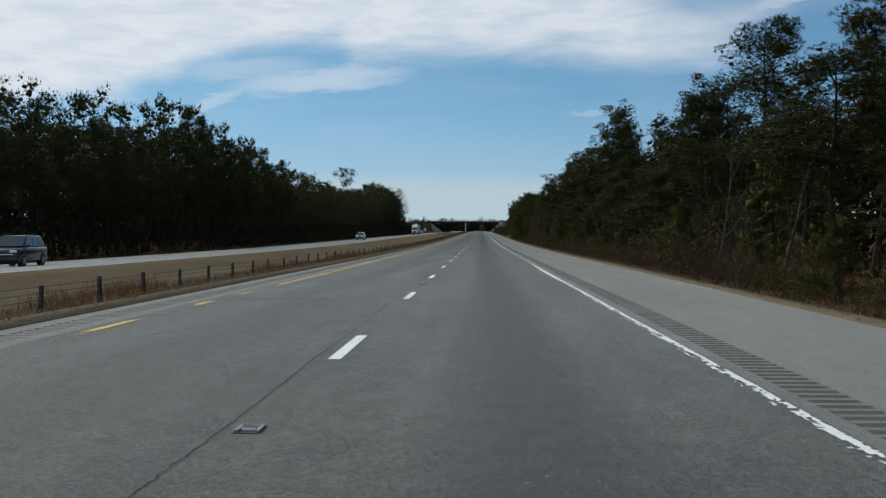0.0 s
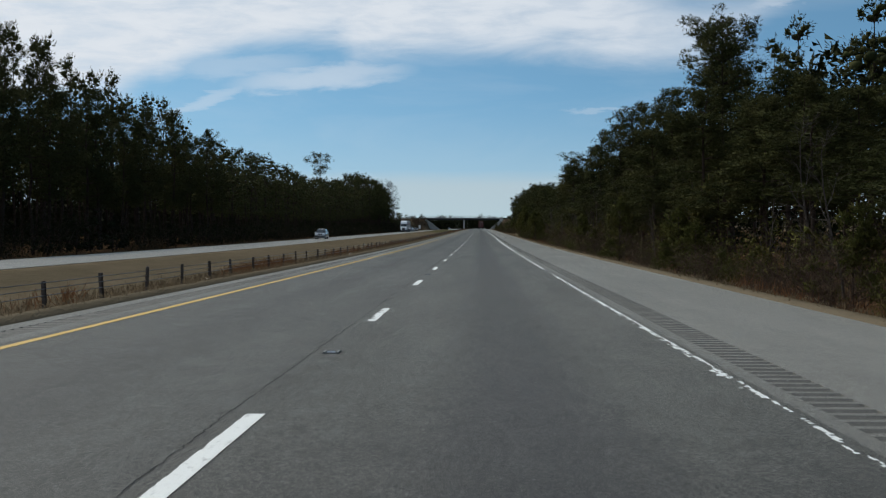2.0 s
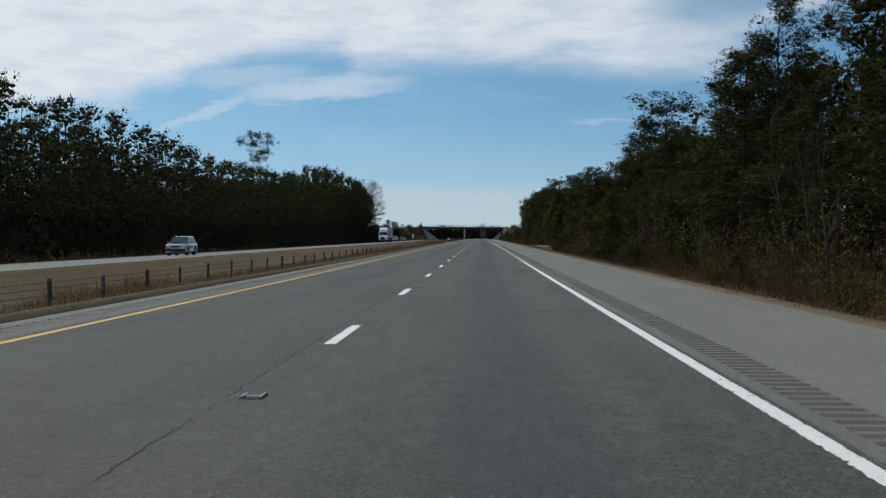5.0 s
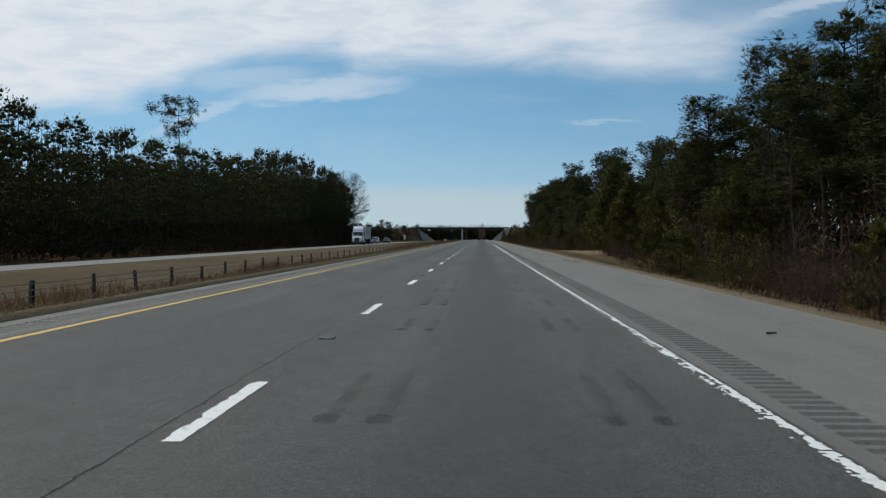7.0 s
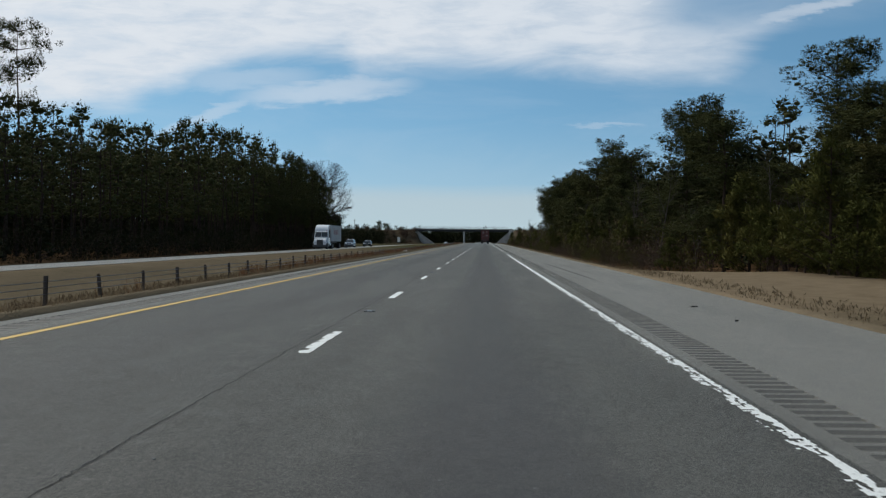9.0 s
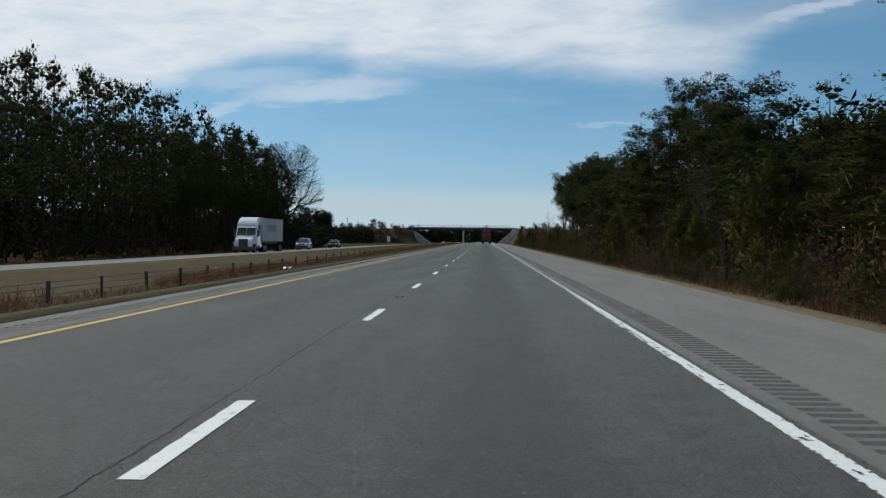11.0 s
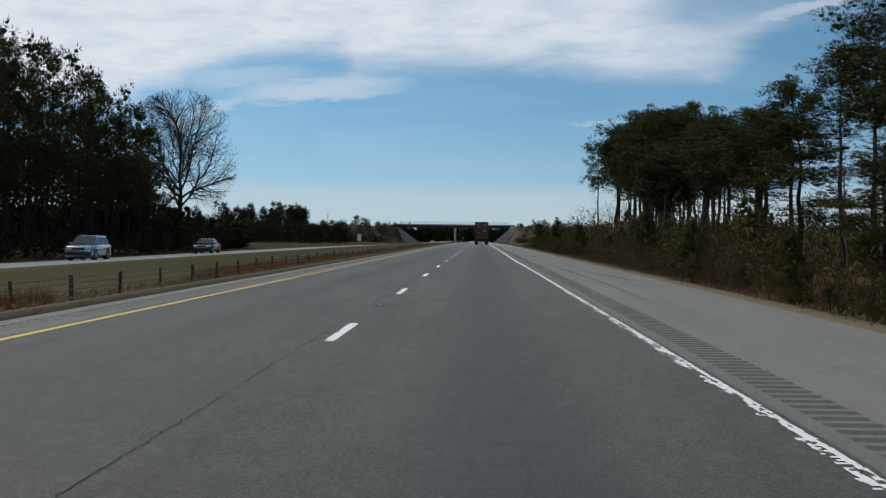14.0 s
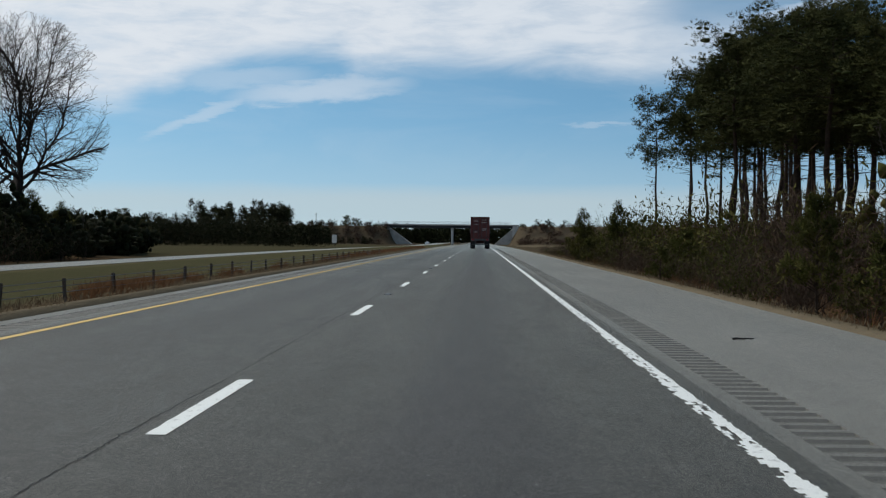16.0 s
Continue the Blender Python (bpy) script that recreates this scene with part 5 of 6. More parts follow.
# these belts fill the gaps between trunks; their near-black colour stands for shade
woods(1, (-52, 55), (-52, 640), 16, lambda t: lerp_list(55 + t * 585, LEFT_TOP) * 0.92, 520, 0.75, M_SHADED_WOODS, radius=3.2, per=110)
woods(2, (34, 512), (34, 10), -14, lambda t: lerp_list(512 - t * 502, RIGHT_TOP) * 0.80, 345, 0.75, M_SHADED_WOODS, radius=3.0, per=100)
woods(15, (-56, 55), (-56, 668), 12, 6.0, 400, 1.4, M_SHADED_WOODS, radius=3.2, per=40, lean=1.0)
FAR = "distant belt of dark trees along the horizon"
woods(3, (-170, 1010), (-58, 1040), 22, 8.5, 190, 1.1, M_SHADED_WOODS, FAR, 2.2, 60)
woods(4, (-116, 825), (-42, 915), 20, lambda t: 9.6 - 2.6 * t, 300, 0.7, M_SHADED_WOODS, FAR, 2.0, 50)
woods(5, (-75, 1400), (65, 1400), 36, 10.6, 260, 1.7, M_SHADED_WOODS, FAR, 3.4, 60, 1.0)
woods(6, (-420, 1480), (-60, 1480), 60, 15, 150, 1.8, M_SHADED_WOODS, FAR, 4.0, 50)
woods(7, (45, 1500), (420, 1480), 60, 17, 150, 1.8, M_SHADED_WOODS, FAR, 4.0, 50)
woods(8, (-600, 900), (-170, 1020), 40, 13, 160, 1.8, M_SHADED_WOODS, FAR, 4.0, 50)
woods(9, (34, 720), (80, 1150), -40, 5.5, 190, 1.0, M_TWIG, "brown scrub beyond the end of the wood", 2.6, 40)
woods(10, (-900, 2400), (900, 2400), 120, 20, 150, 4.0, M_SHADED_WOODS, FAR, 9.0, 40)
EMB = "brown brush on the embankment of the crossing road"
woods(11, (22.8, 1184), (150, 1184), 30, 2.6, 240, 0.8, M_TWIG, EMB, 2.2, 40)
woods(12, (-150, 1188), (-48, 1188), 26, 2.8, 150, 0.8, M_TWIG, EMB, 2.2, 40)
woods(13, (-110, 1180), (-50, 1182), 8, 3.6, 40, 0.8, M_SHADED_WOODS, "dark evergreen scrub at the foot of the embankment", 2.0, 40)
woods(14, (-165, 1256), (-110, 1256), 30, 22.5, 60, 1.5, M_SHADED_WOODS, "distant stand of tall pines on the horizon", 4.2, 70, 0.9, 0.5)
for i in range(10):
    place(high[rng.integers(3)], rng.uniform(-165, -112), rng.uniform(1255, 1300), rng.uniform(1.5, 1.9), rng.uniform(21, 25) / PINE_H)
for x, y, h in ((34.6, 1500, 20), (-92, 1420, 22), (-86, 1425, 20), (-190, 1050, 17), (-178, 1040, 18), (-200, 1060, 16)):
    place(high[rng.integers(3)], x, y, 1.5, h / PINE_H)


# ---- grasses ----
def grass(seed, count, xr, yr, ln, wd, per, mat, label, name="grass", clump=None):
    g = np.random.default_rng(seed)
    x = g.uniform(*xr, count * 3)
    y = g.uniform(*yr, count * 3)
    if clump:
        keep = np.array([noise.noise((a * 0.25, b * clump, seed)) for a, b in zip(x, y)]) > 0.12
        x, y = x[keep][:count], y[keep][:count]
    else:
        x, y = x[:count], y[:count]
    C = np.array([(a, b, ground_z(a, b) - 0.02) for a, b in zip(x, y)])
    v, f, nn = blades(g, C, per, ln, wd, 0.05, 1.1)
    return tagged(finish(name, v, f, mat), label, "grass", kind="stuff")


grass(1, 9000, (7.12, 8.3), (-5, 680), 0.10, 0.03, 4, M_STRAW, "short straw-coloured grass along the shoulder edge")
grass(2, 9000, (-5.9, -5.05), (-5, 680), 0.09, 0.03, 4, M_STRAW, "short straw-coloured grass along the inner shoulder")
grass(3, 15000, (-9.5, -5.95), (-5, 690), 0.20, 0.016, 4, M_RANK, "rank brown grass round the barrier posts")
grass(4, 21000, (-8.4, -6.0), (395, 720), 0.40, 0.014, 6, M_SEDGE, "tall rust-brown broom sedge in the median", "tall_grass", 0.16)
grass(5, 3600, (-7.6, -6.0), (0, 395), 0.42, 0.018, 6, M_SEDGE, "rust-brown sedge by the barrier", "tall_grass", 0.12)
grass(8, 1600, (8.6, 12.0), (5, 280), 0.5, 0.02, 5, M_SEDGE, "rust-brown sedge at the wood's foot", "tall_grass", 0.12)
grass(10, 2000, (8.6, 12.0), (345, 680), 0.5, 0.02, 5, M_SEDGE, "rust-brown sedge at the wood's foot", "tall_grass", 0.12)
grass(9, 5000, (7.5, 30.0), (680, 900), 0.5, 0.08, 3, M_STRAW, "dry grass field beyond the wood")


# ---- vehicles ----
def wheel(parent, x, y, z, r, width, rim_mat, twin=False):
    bm = bmesh.new()
    drum(bm, (x, y, z), r, width, "x", 28, 0.03)
    t = part("tyre", bm, M_RUBBER, parent)
    s = 1 if x > 0 else -1
    bm = bmesh.new()
    drum(bm, (x + s * width * 0.5, y, z), r * 0.62, 0.03, "x", 24, 0.008)
    drum(bm, (x + s * (width * 0.5 + 0.02), y, z), r * 0.18, 0.05, "x", 12)
    for k in range(5):
        a = k * 2 * math.pi / 5
        box(bm, (x + s * (width * 0.5 + 0.018), y + math.cos(a) * r * 0.36, z + math.sin(a) * r * 0.36), (0.02, r * 0.12, r * 0.46), 0.0, Matrix.Rotation(a + math.pi / 2, 4, "X"))
    part("rim", bm, rim_mat, t, "metal wheel rim")
    return t


def car(name, label, paint, x, y, L=4.75, W=1.85, H=1.72, kind="suv", lit=False):
    """A car that faces towards -y. The body is a bevelled side outline, the cabin a tapered block with separate panes."""
    z0 = far_height(x, y)
    e = thing(name, label, "car", at=(x, y, z0))
    h = L / 2
    hood = 0.60 * H if kind == "suv" else 0.62 * H
    belt = 0.62 * H if kind == "suv" else 0.63 * H
    low = 0.22
    if kind == "suv":
        outline = [(-h + 0.08, low), (-h, 0.34 * H), (-h + 0.05, 0.50 * H), (-h + 0.28, hood - 0.03), (-h + 1.15, belt), (h - 0.1, belt + 0.02), (h, 0.5 * H), (h - 0.03, low + 0.06)]
        roof = [(-h + 1.05, belt - 0.02), (-h + 1.95, H - 0.05), (-h + 2.4, H), (h - 0.75, H - 0.02), (h - 0.45, H - 0.07), (h - 0.12, belt - 0.02)]
    else:
        outline = [(-h + 0.1, low), (-h, 0.34 * H), (-h + 0.06, 0.48 * H), (-h + 0.35, hood - 0.08), (-h + 1.35, belt), (h - 0.9, belt + 0.04), (h - 0.06, belt - 0.03), (h, 0.45 * H), (h - 0.05, low + 0.05)]
        roof = [(-h + 1.25, belt - 0.02), (-h + 2.05, H - 0.05), (-h + 2.45, H), (h - 1.75, H - 0.01), (h - 1.5, H - 0.05), (h - 0.75, belt - 0.02)]
    taper = lambda z: 0.20 * max(0.0, (z - belt)) / max(H - belt, 0.1) * W / 1.85 + 0.04
    part("body", prism(outline, W / 2, 0.13 if kind == "suv" else 0.19), paint, e, smooth=True)
    part("cabin", prism(roof, W / 2 - 0.03, 0.10 if kind == "suv" else 0.15, taper), paint, e, smooth=True)
    # panes stand a little proud of the cabin
    a, b = roof[0], roof[1]
    wa, wb = W / 2 - 0.14, W / 2 - 0.26
    n = np.array((0, a[1] - b[1], b[0] - a[0]), float)
    n = n / np.linalg.norm(n)
    off = np.array((0, -abs(n[1]), abs(n[2]))) * 0.045
    def pane(pts, name="window", mat=M_GLASS, into=(0, 0, 0)):
        c = np.array(pts, float)
        V = [tuple(p) for p in c] + [tuple(p - np.array(into)) for p in c]
        k = len(pts)
        F = [tuple(range(k)), tuple(range(2 * k - 1, k - 1, -1))] + [(i, (i + 1) % k, k + (i + 1) % k, k + i) for i in range(k)]
        return finish(name, V, F, mat, e)
    ws = [(-wa, a[0] + 0.08, a[1] + 0.06), (wa, a[0] + 0.08, a[1] + 0.06), (wb, b[0] - 0.02, b[1] - 0.04), (-wb, b[0] - 0.02, b[1] - 0.04)]
    pane([tuple(np.array(p) + off) for p in ws], "windscreen", into=tuple(off * 0.5))
    c0, c1 = roof[-1], roof[-2]
    rw = [(-wa, c0[0] + 0.02, c0[1] + 0.08), (wa, c0[0] + 0.02, c0[1] + 0.08), (wb, c1[0] + 0.035, c1[1] - 0.02), (-wb, c1[0] + 0.035, c1[1] - 0.02)]
    pane(rw, "rear_window", into=(0, 0.02, 0))
    yb0, yb1 = roof[0][0] + 0.28, roof[-1][0] - 0.22
    yt0, yt1 = roof[1][0] + 0.14, roof[-2][0] - 0.12
    zb, zt = belt + 0.06, H - 0.13
    for s in (-1, 1):
        for f0, f1 in ((0.0, 0.34), (0.37, 0.70), (0.73, 1.0)):
            pts = []
            for f, up in ((f0, 0), (f1, 0), (f1, 1), (f0, 1)):
                yy = (yb0 + (yb1 - yb0) * f) if not up else (yt0 + (yt1 - yt0) * f)
                zz = zt if up else zb
                pts.append((s * (W / 2 - 0.03 - taper(zz) + 0.012), yy, zz))
            pane(pts, "window", into=(s * 0.01, 0, 0))
    for s in (-1, 1):
        for yy in (-h + 0.92, h - 0.88):
            wheel(e, s * (W / 2 - 0.10), yy, 0.35, 0.35, 0.23, M_RIM)
            part("wheel_arch", drum(bmesh.new(), (s * (W / 2 - 0.12), yy, 0.40), 0.43, 0.25, "x", 24), M_BLACK, e)
        part("headlight", boxed((s * (W / 2 - 0.30), -h + 0.09, 0.50 * H), (0.42, 0.14, 0.15), 0.04), M_LENS, e, "clear headlight")
        part("mirror", boxed((s * (W / 2 + 0.06), roof[0][0] + 0.35, belt + 0.08), (0.2, 0.1, 0.14), 0.03), paint, e)
        part("tail_light", boxed((s * (W / 2 - 0.12), h - 0.05, 0.56 * H), (0.16, 0.08, 0.3), 0.02), M_RED_LENS, e, "red tail light")
    part("grille", boxed((0, -h + 0.03, 0.46 * H), (W * 0.45, 0.06, 0.15), 0.02), M_BLACK, e)
    part("bumper", boxed((0, -h + 0.07, 0.27 * H), (W * 0.94, 0.2, 0.22), 0.05), M_BLACK if kind == "suv" else paint, e)
    part("trim_bar", boxed((0, -h + 0.0, 0.40 * H), (W * 0.7, 0.04, 0.05), 0.01), M_CHROME, e)
    part("floor_pan", boxed((0, 0, low + 0.05), (W - 0.3, L - 0.5, 0.1)), M_BLACK, e)
    if kind == "suv":
        for s in (-1, 1):
            bm = bmesh.new()
            box(bm, (s * (W / 2 - 0.30), 0.45, H + 0.05), (0.04, 1.7, 0.03), 0.01)
            for yy in (-0.35, 0.45, 1.25):
                box(bm, (s * (W / 2 - 0.30), yy, H + 0.02), (0.04, 0.08, 0.06))
            part("roof_rail", bm, M_BLACK, e)
    return e


P_SLATE = car_paint("slate_blue_paint", (0.010, 0.015, 0.020), 0.0, 0.04)
P_SILVER = car_paint("silver_blue_paint", (0.34, 0.40, 0.46), 0.6)
P_SILVER_B = car_paint("pale_silver_paint", (0.50, 0.52, 0.54), 0.6)
P_DARK = car_paint("dark_green_paint", (0.010, 0.026, 0.029), 0.0, 0.03)
P_WHITE = car_paint("white_car_paint", (0.75, 0.76, 0.77), 0.0)
OUT_LANE, IN_LANE = -25.2, -21.6
car("suv", "dark slate-blue SUV on the opposite carriageway", P_SLATE, OUT_LANE, 56.8, 4.9, 1.93, 1.80)
car("suv", "pale silver SUV on the opposite carriageway", P_SILVER_B, OUT_LANE, 267.0, 4.6, 1.85, 1.70)
car("suv", "silver-blue SUV on the opposite carriageway", P_SILVER, OUT_LANE, 545.0, 4.6, 1.85, 1.70)
car("sedan", "dark green sedan on the opposite carriageway", P_DARK, OUT_LANE, 583.0, 4.8, 1.84, 1.46, "sedan")
car("sedan", "white car far off beneath the overpass", P_WHITE, OUT_LANE, 1180.0, 4.7, 1.84, 1.6, "sedan")


def white_lorry(x, y):
    """Bonneted tractor with a sleeper and a box trailer, facing -y; y is the bumper."""
    e = thing("semi_truck", "white sleeper-cab tractor hauling a dusty white box trailer", "truck", at=(x, y, far_height(x, y)))
    nose = [(0.05, 0.55), (0.0, 0.95), (0.04, 1.30), (0.16, 1.50), (0.40, 1.64), (1.0, 1.80), (1.75, 1.98), (1.75, 0.55)]
    part("hood", prism(nose, 1.02, 0.08, lambda z: 0.10 * max(0, z - 1.0)), M_CAB, e)
    cab = [(1.70, 0.75), (1.70, 1.98), (2.22, 2.82), (2.20, 3.05), (2.34, 3.34), (2.62, 3.62), (3.05, 3.85), (3.6, 4.0), (4.2, 4.06), (4.75, 4.06), (4.75, 0.75)]
    part("cab", prism(cab, 1.2, 0.09, lambda z: 0.06 * max(0, z - 2.0) + 0.10 * max(0, z - 3.0) ** 2), M_CAB, e)
    a, b = np.array((0, 1.70, 2.03)), np.array((0, 2.20, 2.82))
    for s in (-1, 1):
        q = [(s * 0.03, a[1] - 0.05, a[2]), (s * 1.05, a[1] + 0.02, a[2]), (s * 0.98, b[1] - 0.03, b[2]), (s * 0.03, b[1] - 0.09, b[2])]
        V = q + [(p[0], p[1] + 0.03, p[2] - 0.02) for p in q]
        finish("windscreen", V, [(0, 1, 2, 3), (7, 6, 5, 4), (0, 4, 5, 1), (1, 5, 6, 2), (2, 6, 7, 3), (3, 7, 4, 0)], M_GLASS, e)
        part("side_window", prism([(2.15, 1.95), (2.35, 2.62), (2.95, 2.62), (2.95, 1.95)], 0.012, 0.0), M_GLASS, e).location = (s * 1.195, 0, 0)
        part("sleeper_window", boxed((s * 1.135, 3.7, 2.9), (0.03, 0.35, 0.5), 0.06), M_GLASS, e)
        part("headlight", boxed((s * 0.82, 0.10, 1.10), (0.36, 0.22, 0.26), 0.06), M_LENS, e, "clear headlight")
        part("fender", boxed((s * 1.02, 0.95, 1.12), (0.36, 1.35, 0.26), 0.10), M_CAB, e)
        m = boxed((s * 1.42, 1.95, 2.25), (0.12, 0.2, 0.75), 0.03)
        box(m, (s * 1.28, 1.98, 2.55), (0.3, 0.04, 0.04))
        box(m, (s * 1.28, 1.98, 1.95), (0.3, 0.04, 0.04))
        part("mirror", m, M_STEEL, e)
        part("fuel_tank", drum(bmesh.new(), (s * 0.95, 4.0, 0.75), 0.32, 1.6, "y", 20, 0.05), M_CHROME, e, "bright fuel tank")
        part("step", boxed((s * 1.1, 2.6, 0.5), (0.25, 0.8, 0.08), 0.02), M_STEEL, e)
        part("exhaust_stack", drum(bmesh.new(), (s * 1.05, 4.95, 2.6), 0.08, 2.8, "z", 14), M_CHROME, e)
    bm = boxed((0, -0.01, 1.15), (1.05, 0.08, 0.85), 0.04)
    for k in range(9):
        box(bm, (0, -0.06, 0.80 + k * 0.088), (0.92, 0.03, 0.03))
    part("grille", bm, M_STEEL, e, "dark slatted grille")
    part("bumper", boxed((0, -0.05, 0.52), (2.35, 0.3, 0.42), 0.08), M_STEEL, e)
    for k in range(5):
        part("marker_lamp", boxed(((k - 2) * 0.40, 2.23, 3.12), (0.10, 0.1, 0.05), 0.02), M_RED_LENS, e)
    part("visor", boxed((0, 2.06, 2.90), (2.1, 0.34, 0.07), 0.02, Matrix.Rotation(0.35, 4, "X")), M_CAB, e)
    part("chassis", boxed((0, 5.5, 0.85), (0.9, 8.0, 0.28), 0.02), M_BLACK, e)
    for yy in (1.0, 6.0, 7.3):
        for s in (-1, 1):
            wheel(e, s * 1.02, yy, 0.5, 0.5, 0.32 if yy < 2 else 0.55, M_RIM)
    # trailer
    t0, t1 = 5.2, 19.6
    part("trailer_box", boxed((0, (t0 + t1) / 2, 2.65), (2.58, t1 - t0, 2.80), 0.04), M_TRAILER, e, "dusty white trailer box")
    for s in (-1, 1):
        bm = boxed((s * 1.30, (t0 + t1) / 2, 1.27), (0.03, t1 - t0, 0.12))
        box(bm, (s * 1.30, (t0 + t1) / 2, 4.0), (0.03, t1 - t0, 0.10))
        part("side_rail", bm, M_STEEL, e)
        bm = bmesh.new()
        for k in range(14):
            box(bm, (s * 1.297, t0 + 0.5 + k * (t1 - t0 - 1) / 13, 2.63), (0.012, 0.05, 2.6))
        part("rib", bm, M_TRAILER, e)
        # lettering that cannot be read, as bars
        yy = t0 + 3.0
        for k, (w, hh) in enumerate(((0.55, 1.15), (0.6, 0.8), (0.5, 0.8), (0.6, 0.8), (0.5, 0.8), (0.6, 0.8), (0.55, 0.8), (0.6, 0.8), (0.5, 0.8))):
            part("marking_bar", boxed((s * 1.306, yy + w / 2, 2.9 - (0.9 - hh) / 2), (0.008, w * 0.55, hh)), M_RED_BAR, e, "faded red marking")
            yy += w + 0.22
        part("landing_leg", boxed((s * 0.85, t0 + 3.4, 0.75), (0.14, 0.14, 1.0), 0.02), M_STEEL, e)
    part("trailer_frame", boxed((0, (t0 + t1) / 2, 1.12), (1.1, t1 - t0 - 1, 0.2)), M_BLACK, e)
    for yy in (t1 - 2.6, t1 - 1.3):
        for s in (-1, 1):
            wheel(e, s * 1.0, yy, 0.5, 0.5, 0.55, M_RIM)
    return e


white_lorry(OUT_LANE, 497.6)


def container_truck(x, y):
    """Container on a chassis, seen from behind; y is its tail."""
    e = thing("container_truck", "faded red shipping container on a trailer in the traffic lane", "truck", at=(x, y, dip(y)))
    L = 12.2
    b0, hh = 1.32, 2.85
    zc = b0 + hh / 2
    bm = boxed((0, L / 2 + 0.08, zc), (2.38, L - 0.1, hh - 0.06))
    for s in (-1, 1):
        for k in range(40):
            box(bm, (s * 1.19, 0.5 + k * 0.29, zc), (0.06, 0.12, hh - 0.35))
    part("container_body", bm, M_CONTAINER, e, "ribbed faded red container")
    bm = bmesh.new()
    for s in (-1, 1):
        box(bm, (s * 1.16, 0.06, zc), (0.14, 0.14, hh), 0.01)
        box(bm, (0, 0.06, b0 + hh / 2 + s * (hh / 2 - 0.08)), (2.44, 0.14, 0.16), 0.01)
    part("end_frame", bm, M_CONTAINER, e)
    for s in (-1, 1):
        bm = boxed((s * 0.55, 0.07, zc), (1.06, 0.05, hh - 0.34), 0.01)
        for k in range(5):
            box(bm, (s * 0.55, 0.035, b0 + 0.42 + k * 0.5), (0.96, 0.03, 0.26), 0.01)
        d = part("door", bm, M_CONTAINER, e)
        for q in (0.22, 0.82):
            bm = drum(bmesh.new(), (s * q, -0.005, zc), 0.022, hh - 0.3, "z", 10)
            for z in (b0 + 0.35, zc, b0 + hh - 0.35):
                box(bm, (s * q, 0.0, z), (0.1, 0.04, 0.06))
            part("lock_rod", bm, M_STEEL, d, "dull steel lock rod")
        bm = boxed((s * 0.52, -0.02, b0 + 1.05), (0.5, 0.03, 0.05), 0.01)
        part("door_handle", bm, M_STEEL, d)
    for z, w, xx in ((3.75, 0.36, -0.55), (3.6, 0.62, -0.55), (3.75, 0.5, 0.5), (3.45, 0.7, 0.5), (3.2, 0.5, -0.5), (2.6, 0.6, 0.5), (2.45, 0.45, 0.5), (2.2, 0.45, -0.55)):
        part("marking_bar", boxed((xx, 0.012, z), (w, 0.012, 0.07)), M_BAR, e, "pale stencilled marking")
    bm = bmesh.new()
    for s in (-1, 1):
        box(bm, (s * 0.45, L / 2, 1.12), (0.14, L, 0.34))
    for k in range(8):
        box(bm, (0, 0.6 + k * 1.6, 1.15), (2.2, 0.1, 0.12))
    part("chassis", bm, M_BLACK, e)
    part("rear_bumper", boxed((0, 0.05, 1.18), (2.44, 0.16, 0.24), 0.02), M_STEEL, e)
    bm = boxed((0, 0.08, 0.55), (2.2, 0.1, 0.12), 0.01)
    for s in (-1, 1):
        box(bm, (s * 0.6, 0.1, 0.82), (0.08, 0.08, 0.5))
    part("underride_guard", bm, M_STEEL, e)
    for s in (-1, 1):
        part("tail_light", boxed((s * 0.95, -0.03, 1.18), (0.32, 0.05, 0.12), 0.02), M_RED_LENS, e, "red tail light")
        part("mud_flap", boxed((s * 0.92, 0.45, 0.62), (0.6, 0.02, 0.75)), M_RUBBER, e)
        for yy in (1.1, 2.4, 11.0, 12.3, 15.8):
            wheel(e, s * 0.95, yy, 0.5, 0.5, 0.58 if yy < 15 else 0.32, M_STEEL)
    cab = [(13.2, 0.9), (13.2, 3.6), (15.2, 3.5), (16.0, 2.0), (17.3, 1.8), (17.4, 0.6), (14.0, 0.6)]
    part("cab", prism(cab, 1.18, 0.08), M_CONTAINER, e, "dark red tractor cab")
    for s in (-1, 1):
        part("mirror", boxed((s * 1.4, 15.4, 2.4), (0.12, 0.2, 0.7), 0.03), M_STEEL, e)
    return e


container_truck(1.95, 692.0)


# ---- small things by the road ----
def road_sign(x, y):
    e = thing("road_sign", "small pale road sign seen from behind, beside the opposite carriageway", "sign", at=(x, y, ground_z(x, y)))
    for s in (-1, 1):
        part("post", drum(bmesh.new(), (s * 0.35, 0, 1.3), 0.045, 3.0, "z", 10), M_POST, e)
    part("panel", boxed((0, -0.06, 2.5), (1.25, 0.03, 2.2), 0.01), M_SIGN, e, "pale metal sign panel")
    return e


road_sign(-37.0, 866.0)


def mast(x, y):
    e = thing("utility_pole", "thin distant pole above the tree line", "pole", at=(x, y, ground_z(x, y)))
    part("shaft", drum(bmesh.new(), (0, 0, 10.3), 0.28, 21.0, "z", 12, 0.0, 0.18), M_POST, e)
    part("crossarm", boxed((0, 0, 19.6), (1.8, 0.15, 0.15)), M_POST, e)
    return e


mast(-116.0, 1440.0)


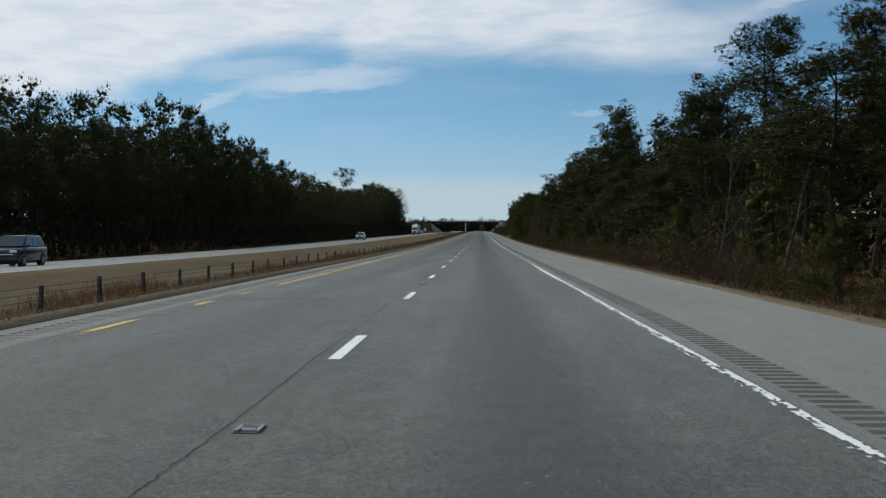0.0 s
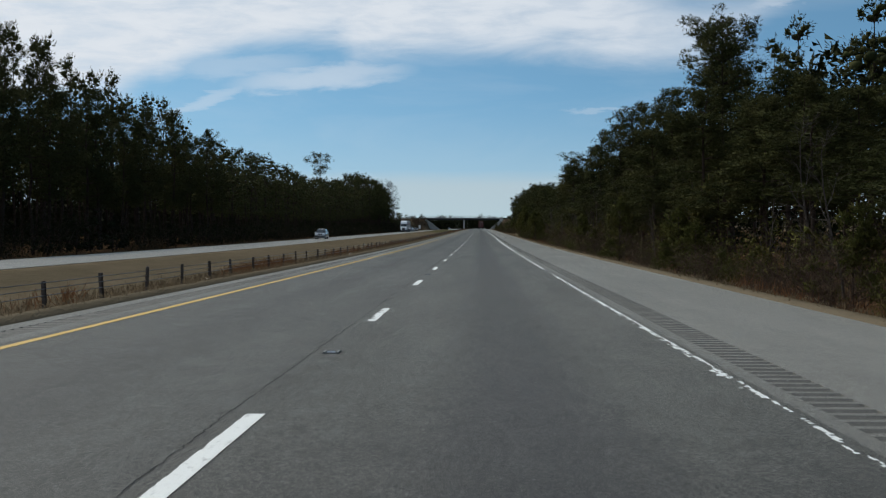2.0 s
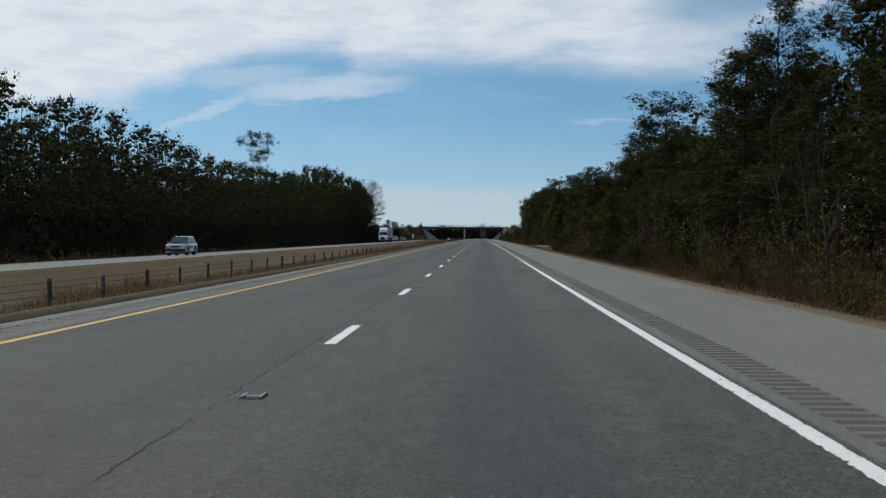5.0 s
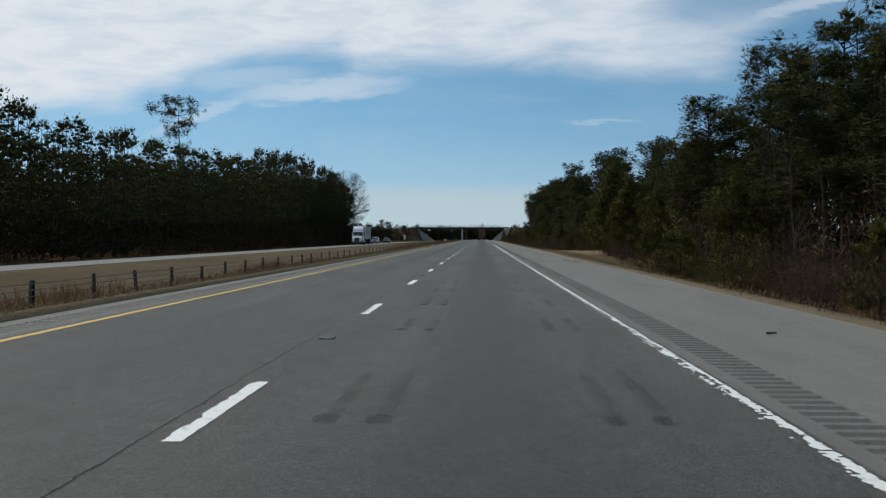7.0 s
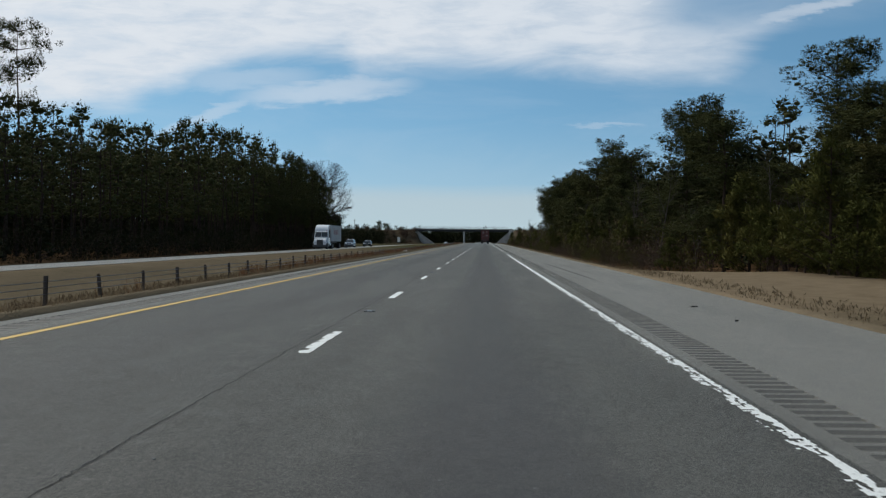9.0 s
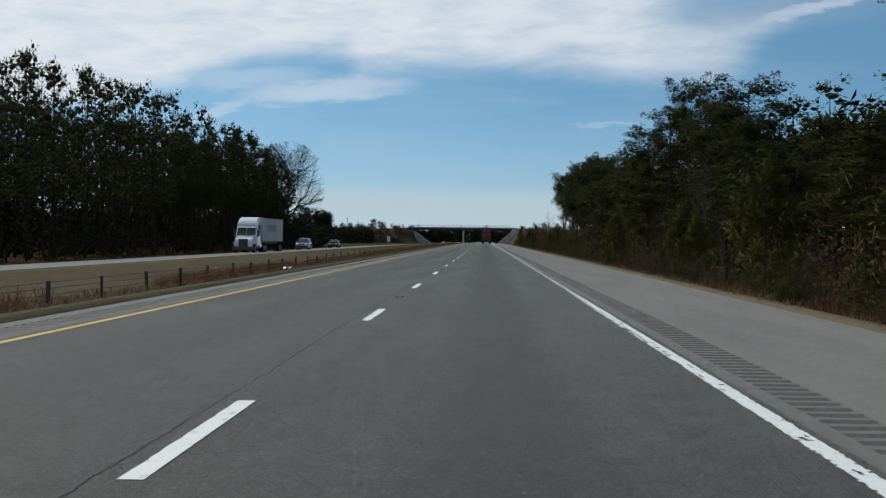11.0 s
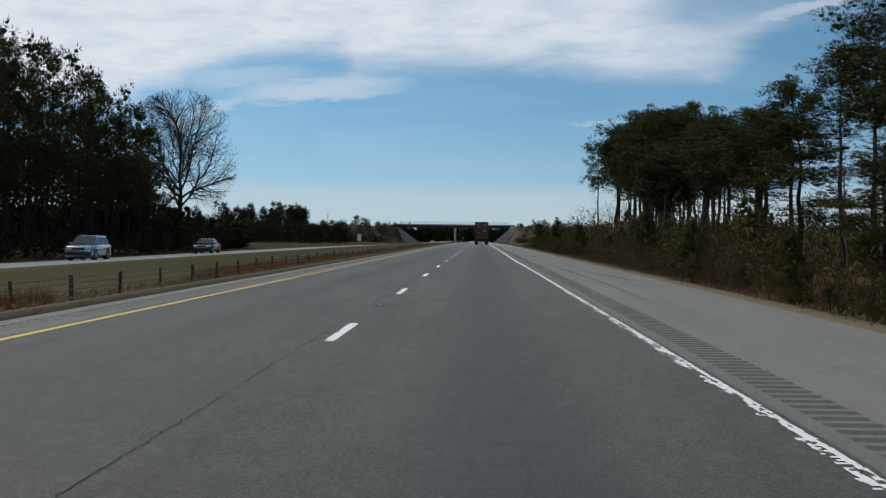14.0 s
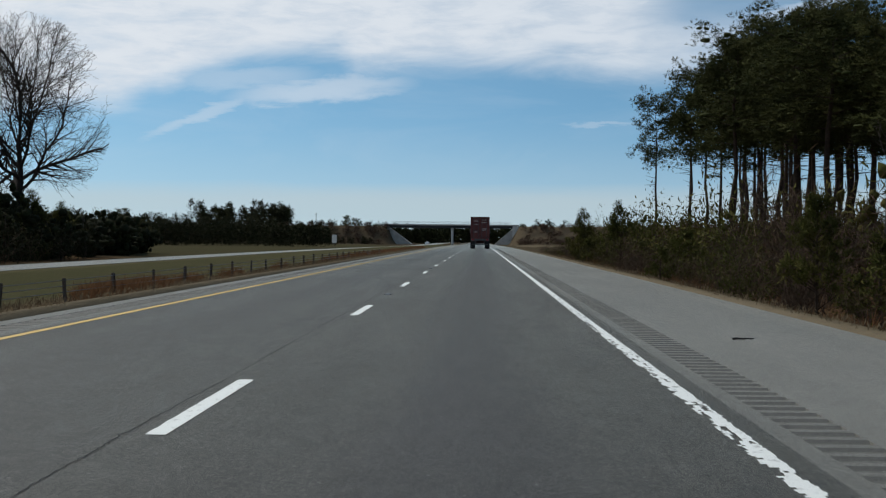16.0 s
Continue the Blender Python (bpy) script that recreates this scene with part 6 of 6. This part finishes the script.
def scrap(x, y, ln, rz):
    V, F = [], []
    p = np.array((-ln / 2, 0.0, 0.018))
    for i in range(6):
        q = p + np.array((ln / 6, 0.02 * math.sin(i * 1.9), 0.006 * math.cos(i * 2.3)))
        tube(V, F, p, q, 0.016 * (1 - 0.08 * i), 0.016 * (1 - 0.08 * (i + 1)), 6)
        p = q
    ob = finish("tyre_scrap", V, F, M_STICK, smooth=True)
    ob.matrix_world = pose(x, y, dip(y) - 0.006, 0, 0, rz)
    return tagged(ob, "thin dark strip of tyre rubber lying on the shoulder", "debris", "roadside debris")


scrap(5.22, 541.5, 0.27, 4)
scrap(6.2, 287.5, 0.32, -8)
scrap(6.55, 284.5, 0.5, -12)


scrap(6.75, 143.3, 0.3, 10)
scrap(5.39, 237.2, 0.16, 25)
scrap(5.57, 311.7, 0.11, -15)
scrap(5.54, 307.7, 0.08, 40)
scrap(5.76, 525.7, 0.07, 12)
scrap(4.98, 523.3, 0.06, -30)


def litter(x, y, size, rz):
    """A crumpled scrap of pale wrapper in the grass."""
    bm = bmesh.new()
    bmesh.ops.create_grid(bm, x_segments=5, y_segments=4, size=size / 2)
    for v in bm.verts:
        v.co.z = size * (0.30 + 0.35 * noise.noise(v.co * 9 / size + Vector((x, y, 0))))
        v.co.x *= 1 + 0.3 * noise.noise(v.co * 5 / size + Vector((y, x, 1)))
    bmesh.ops.solidify(bm, geom=bm.faces[:], thickness=0.004)
    ob = part("litter", bm, M_SIGN, None, smooth=True)
    ob.matrix_world = pose(x, y, ground_z(x, y), 0, 0, rz)
    return tagged(ob, "crumpled pale wrapper lying in the median grass", "litter", "roadside debris")


for x, y, size, rz in ((-5.87, 140.7, 0.14, 20), (-6.1, 87.7, 0.12, 70), (-5.16, 400.9, 0.34, 5), (-5.94, 144.1, 0.12, 50), (-5.66, 122.9, 0.12, 10)):
    litter(x, y, size, rz)


def pebble(x, y, r):
    bm = bmesh.new()
    bmesh.ops.create_icosphere(bm, subdivisions=1, radius=r)
    for v in bm.verts:
        v.co *= 1 + 0.25 * noise.noise(v.co * 60 + Vector((x, y, 0)))
        v.co.z = v.co.z * 0.6 + r * 0.45
    ob = part("pebble", bm, M_PEBBLE, None)
    ob.location = (x, y, dip(y))
    return tagged(ob, "small pale pebble lying on the asphalt", "pebble", "roadside debris")


for x, y, r in ((0.9, 232.9, 0.014), (0.55, 213.5, 0.016), (0.1, 295.5, 0.02), (2.3, 114.5, 0.014), (-1.2, 110.5, 0.015), (5.9, 214.0, 0.02),
                (0.8, 476.0, 0.013), (3.0, 424.0, 0.014), (1.7, 419.0, 0.013), (-0.9, 536.0, 0.014), (0.4, 381.5, 0.016), (2.9, 392.0, 0.014)):
    pebble(x, y, r * 0.6)
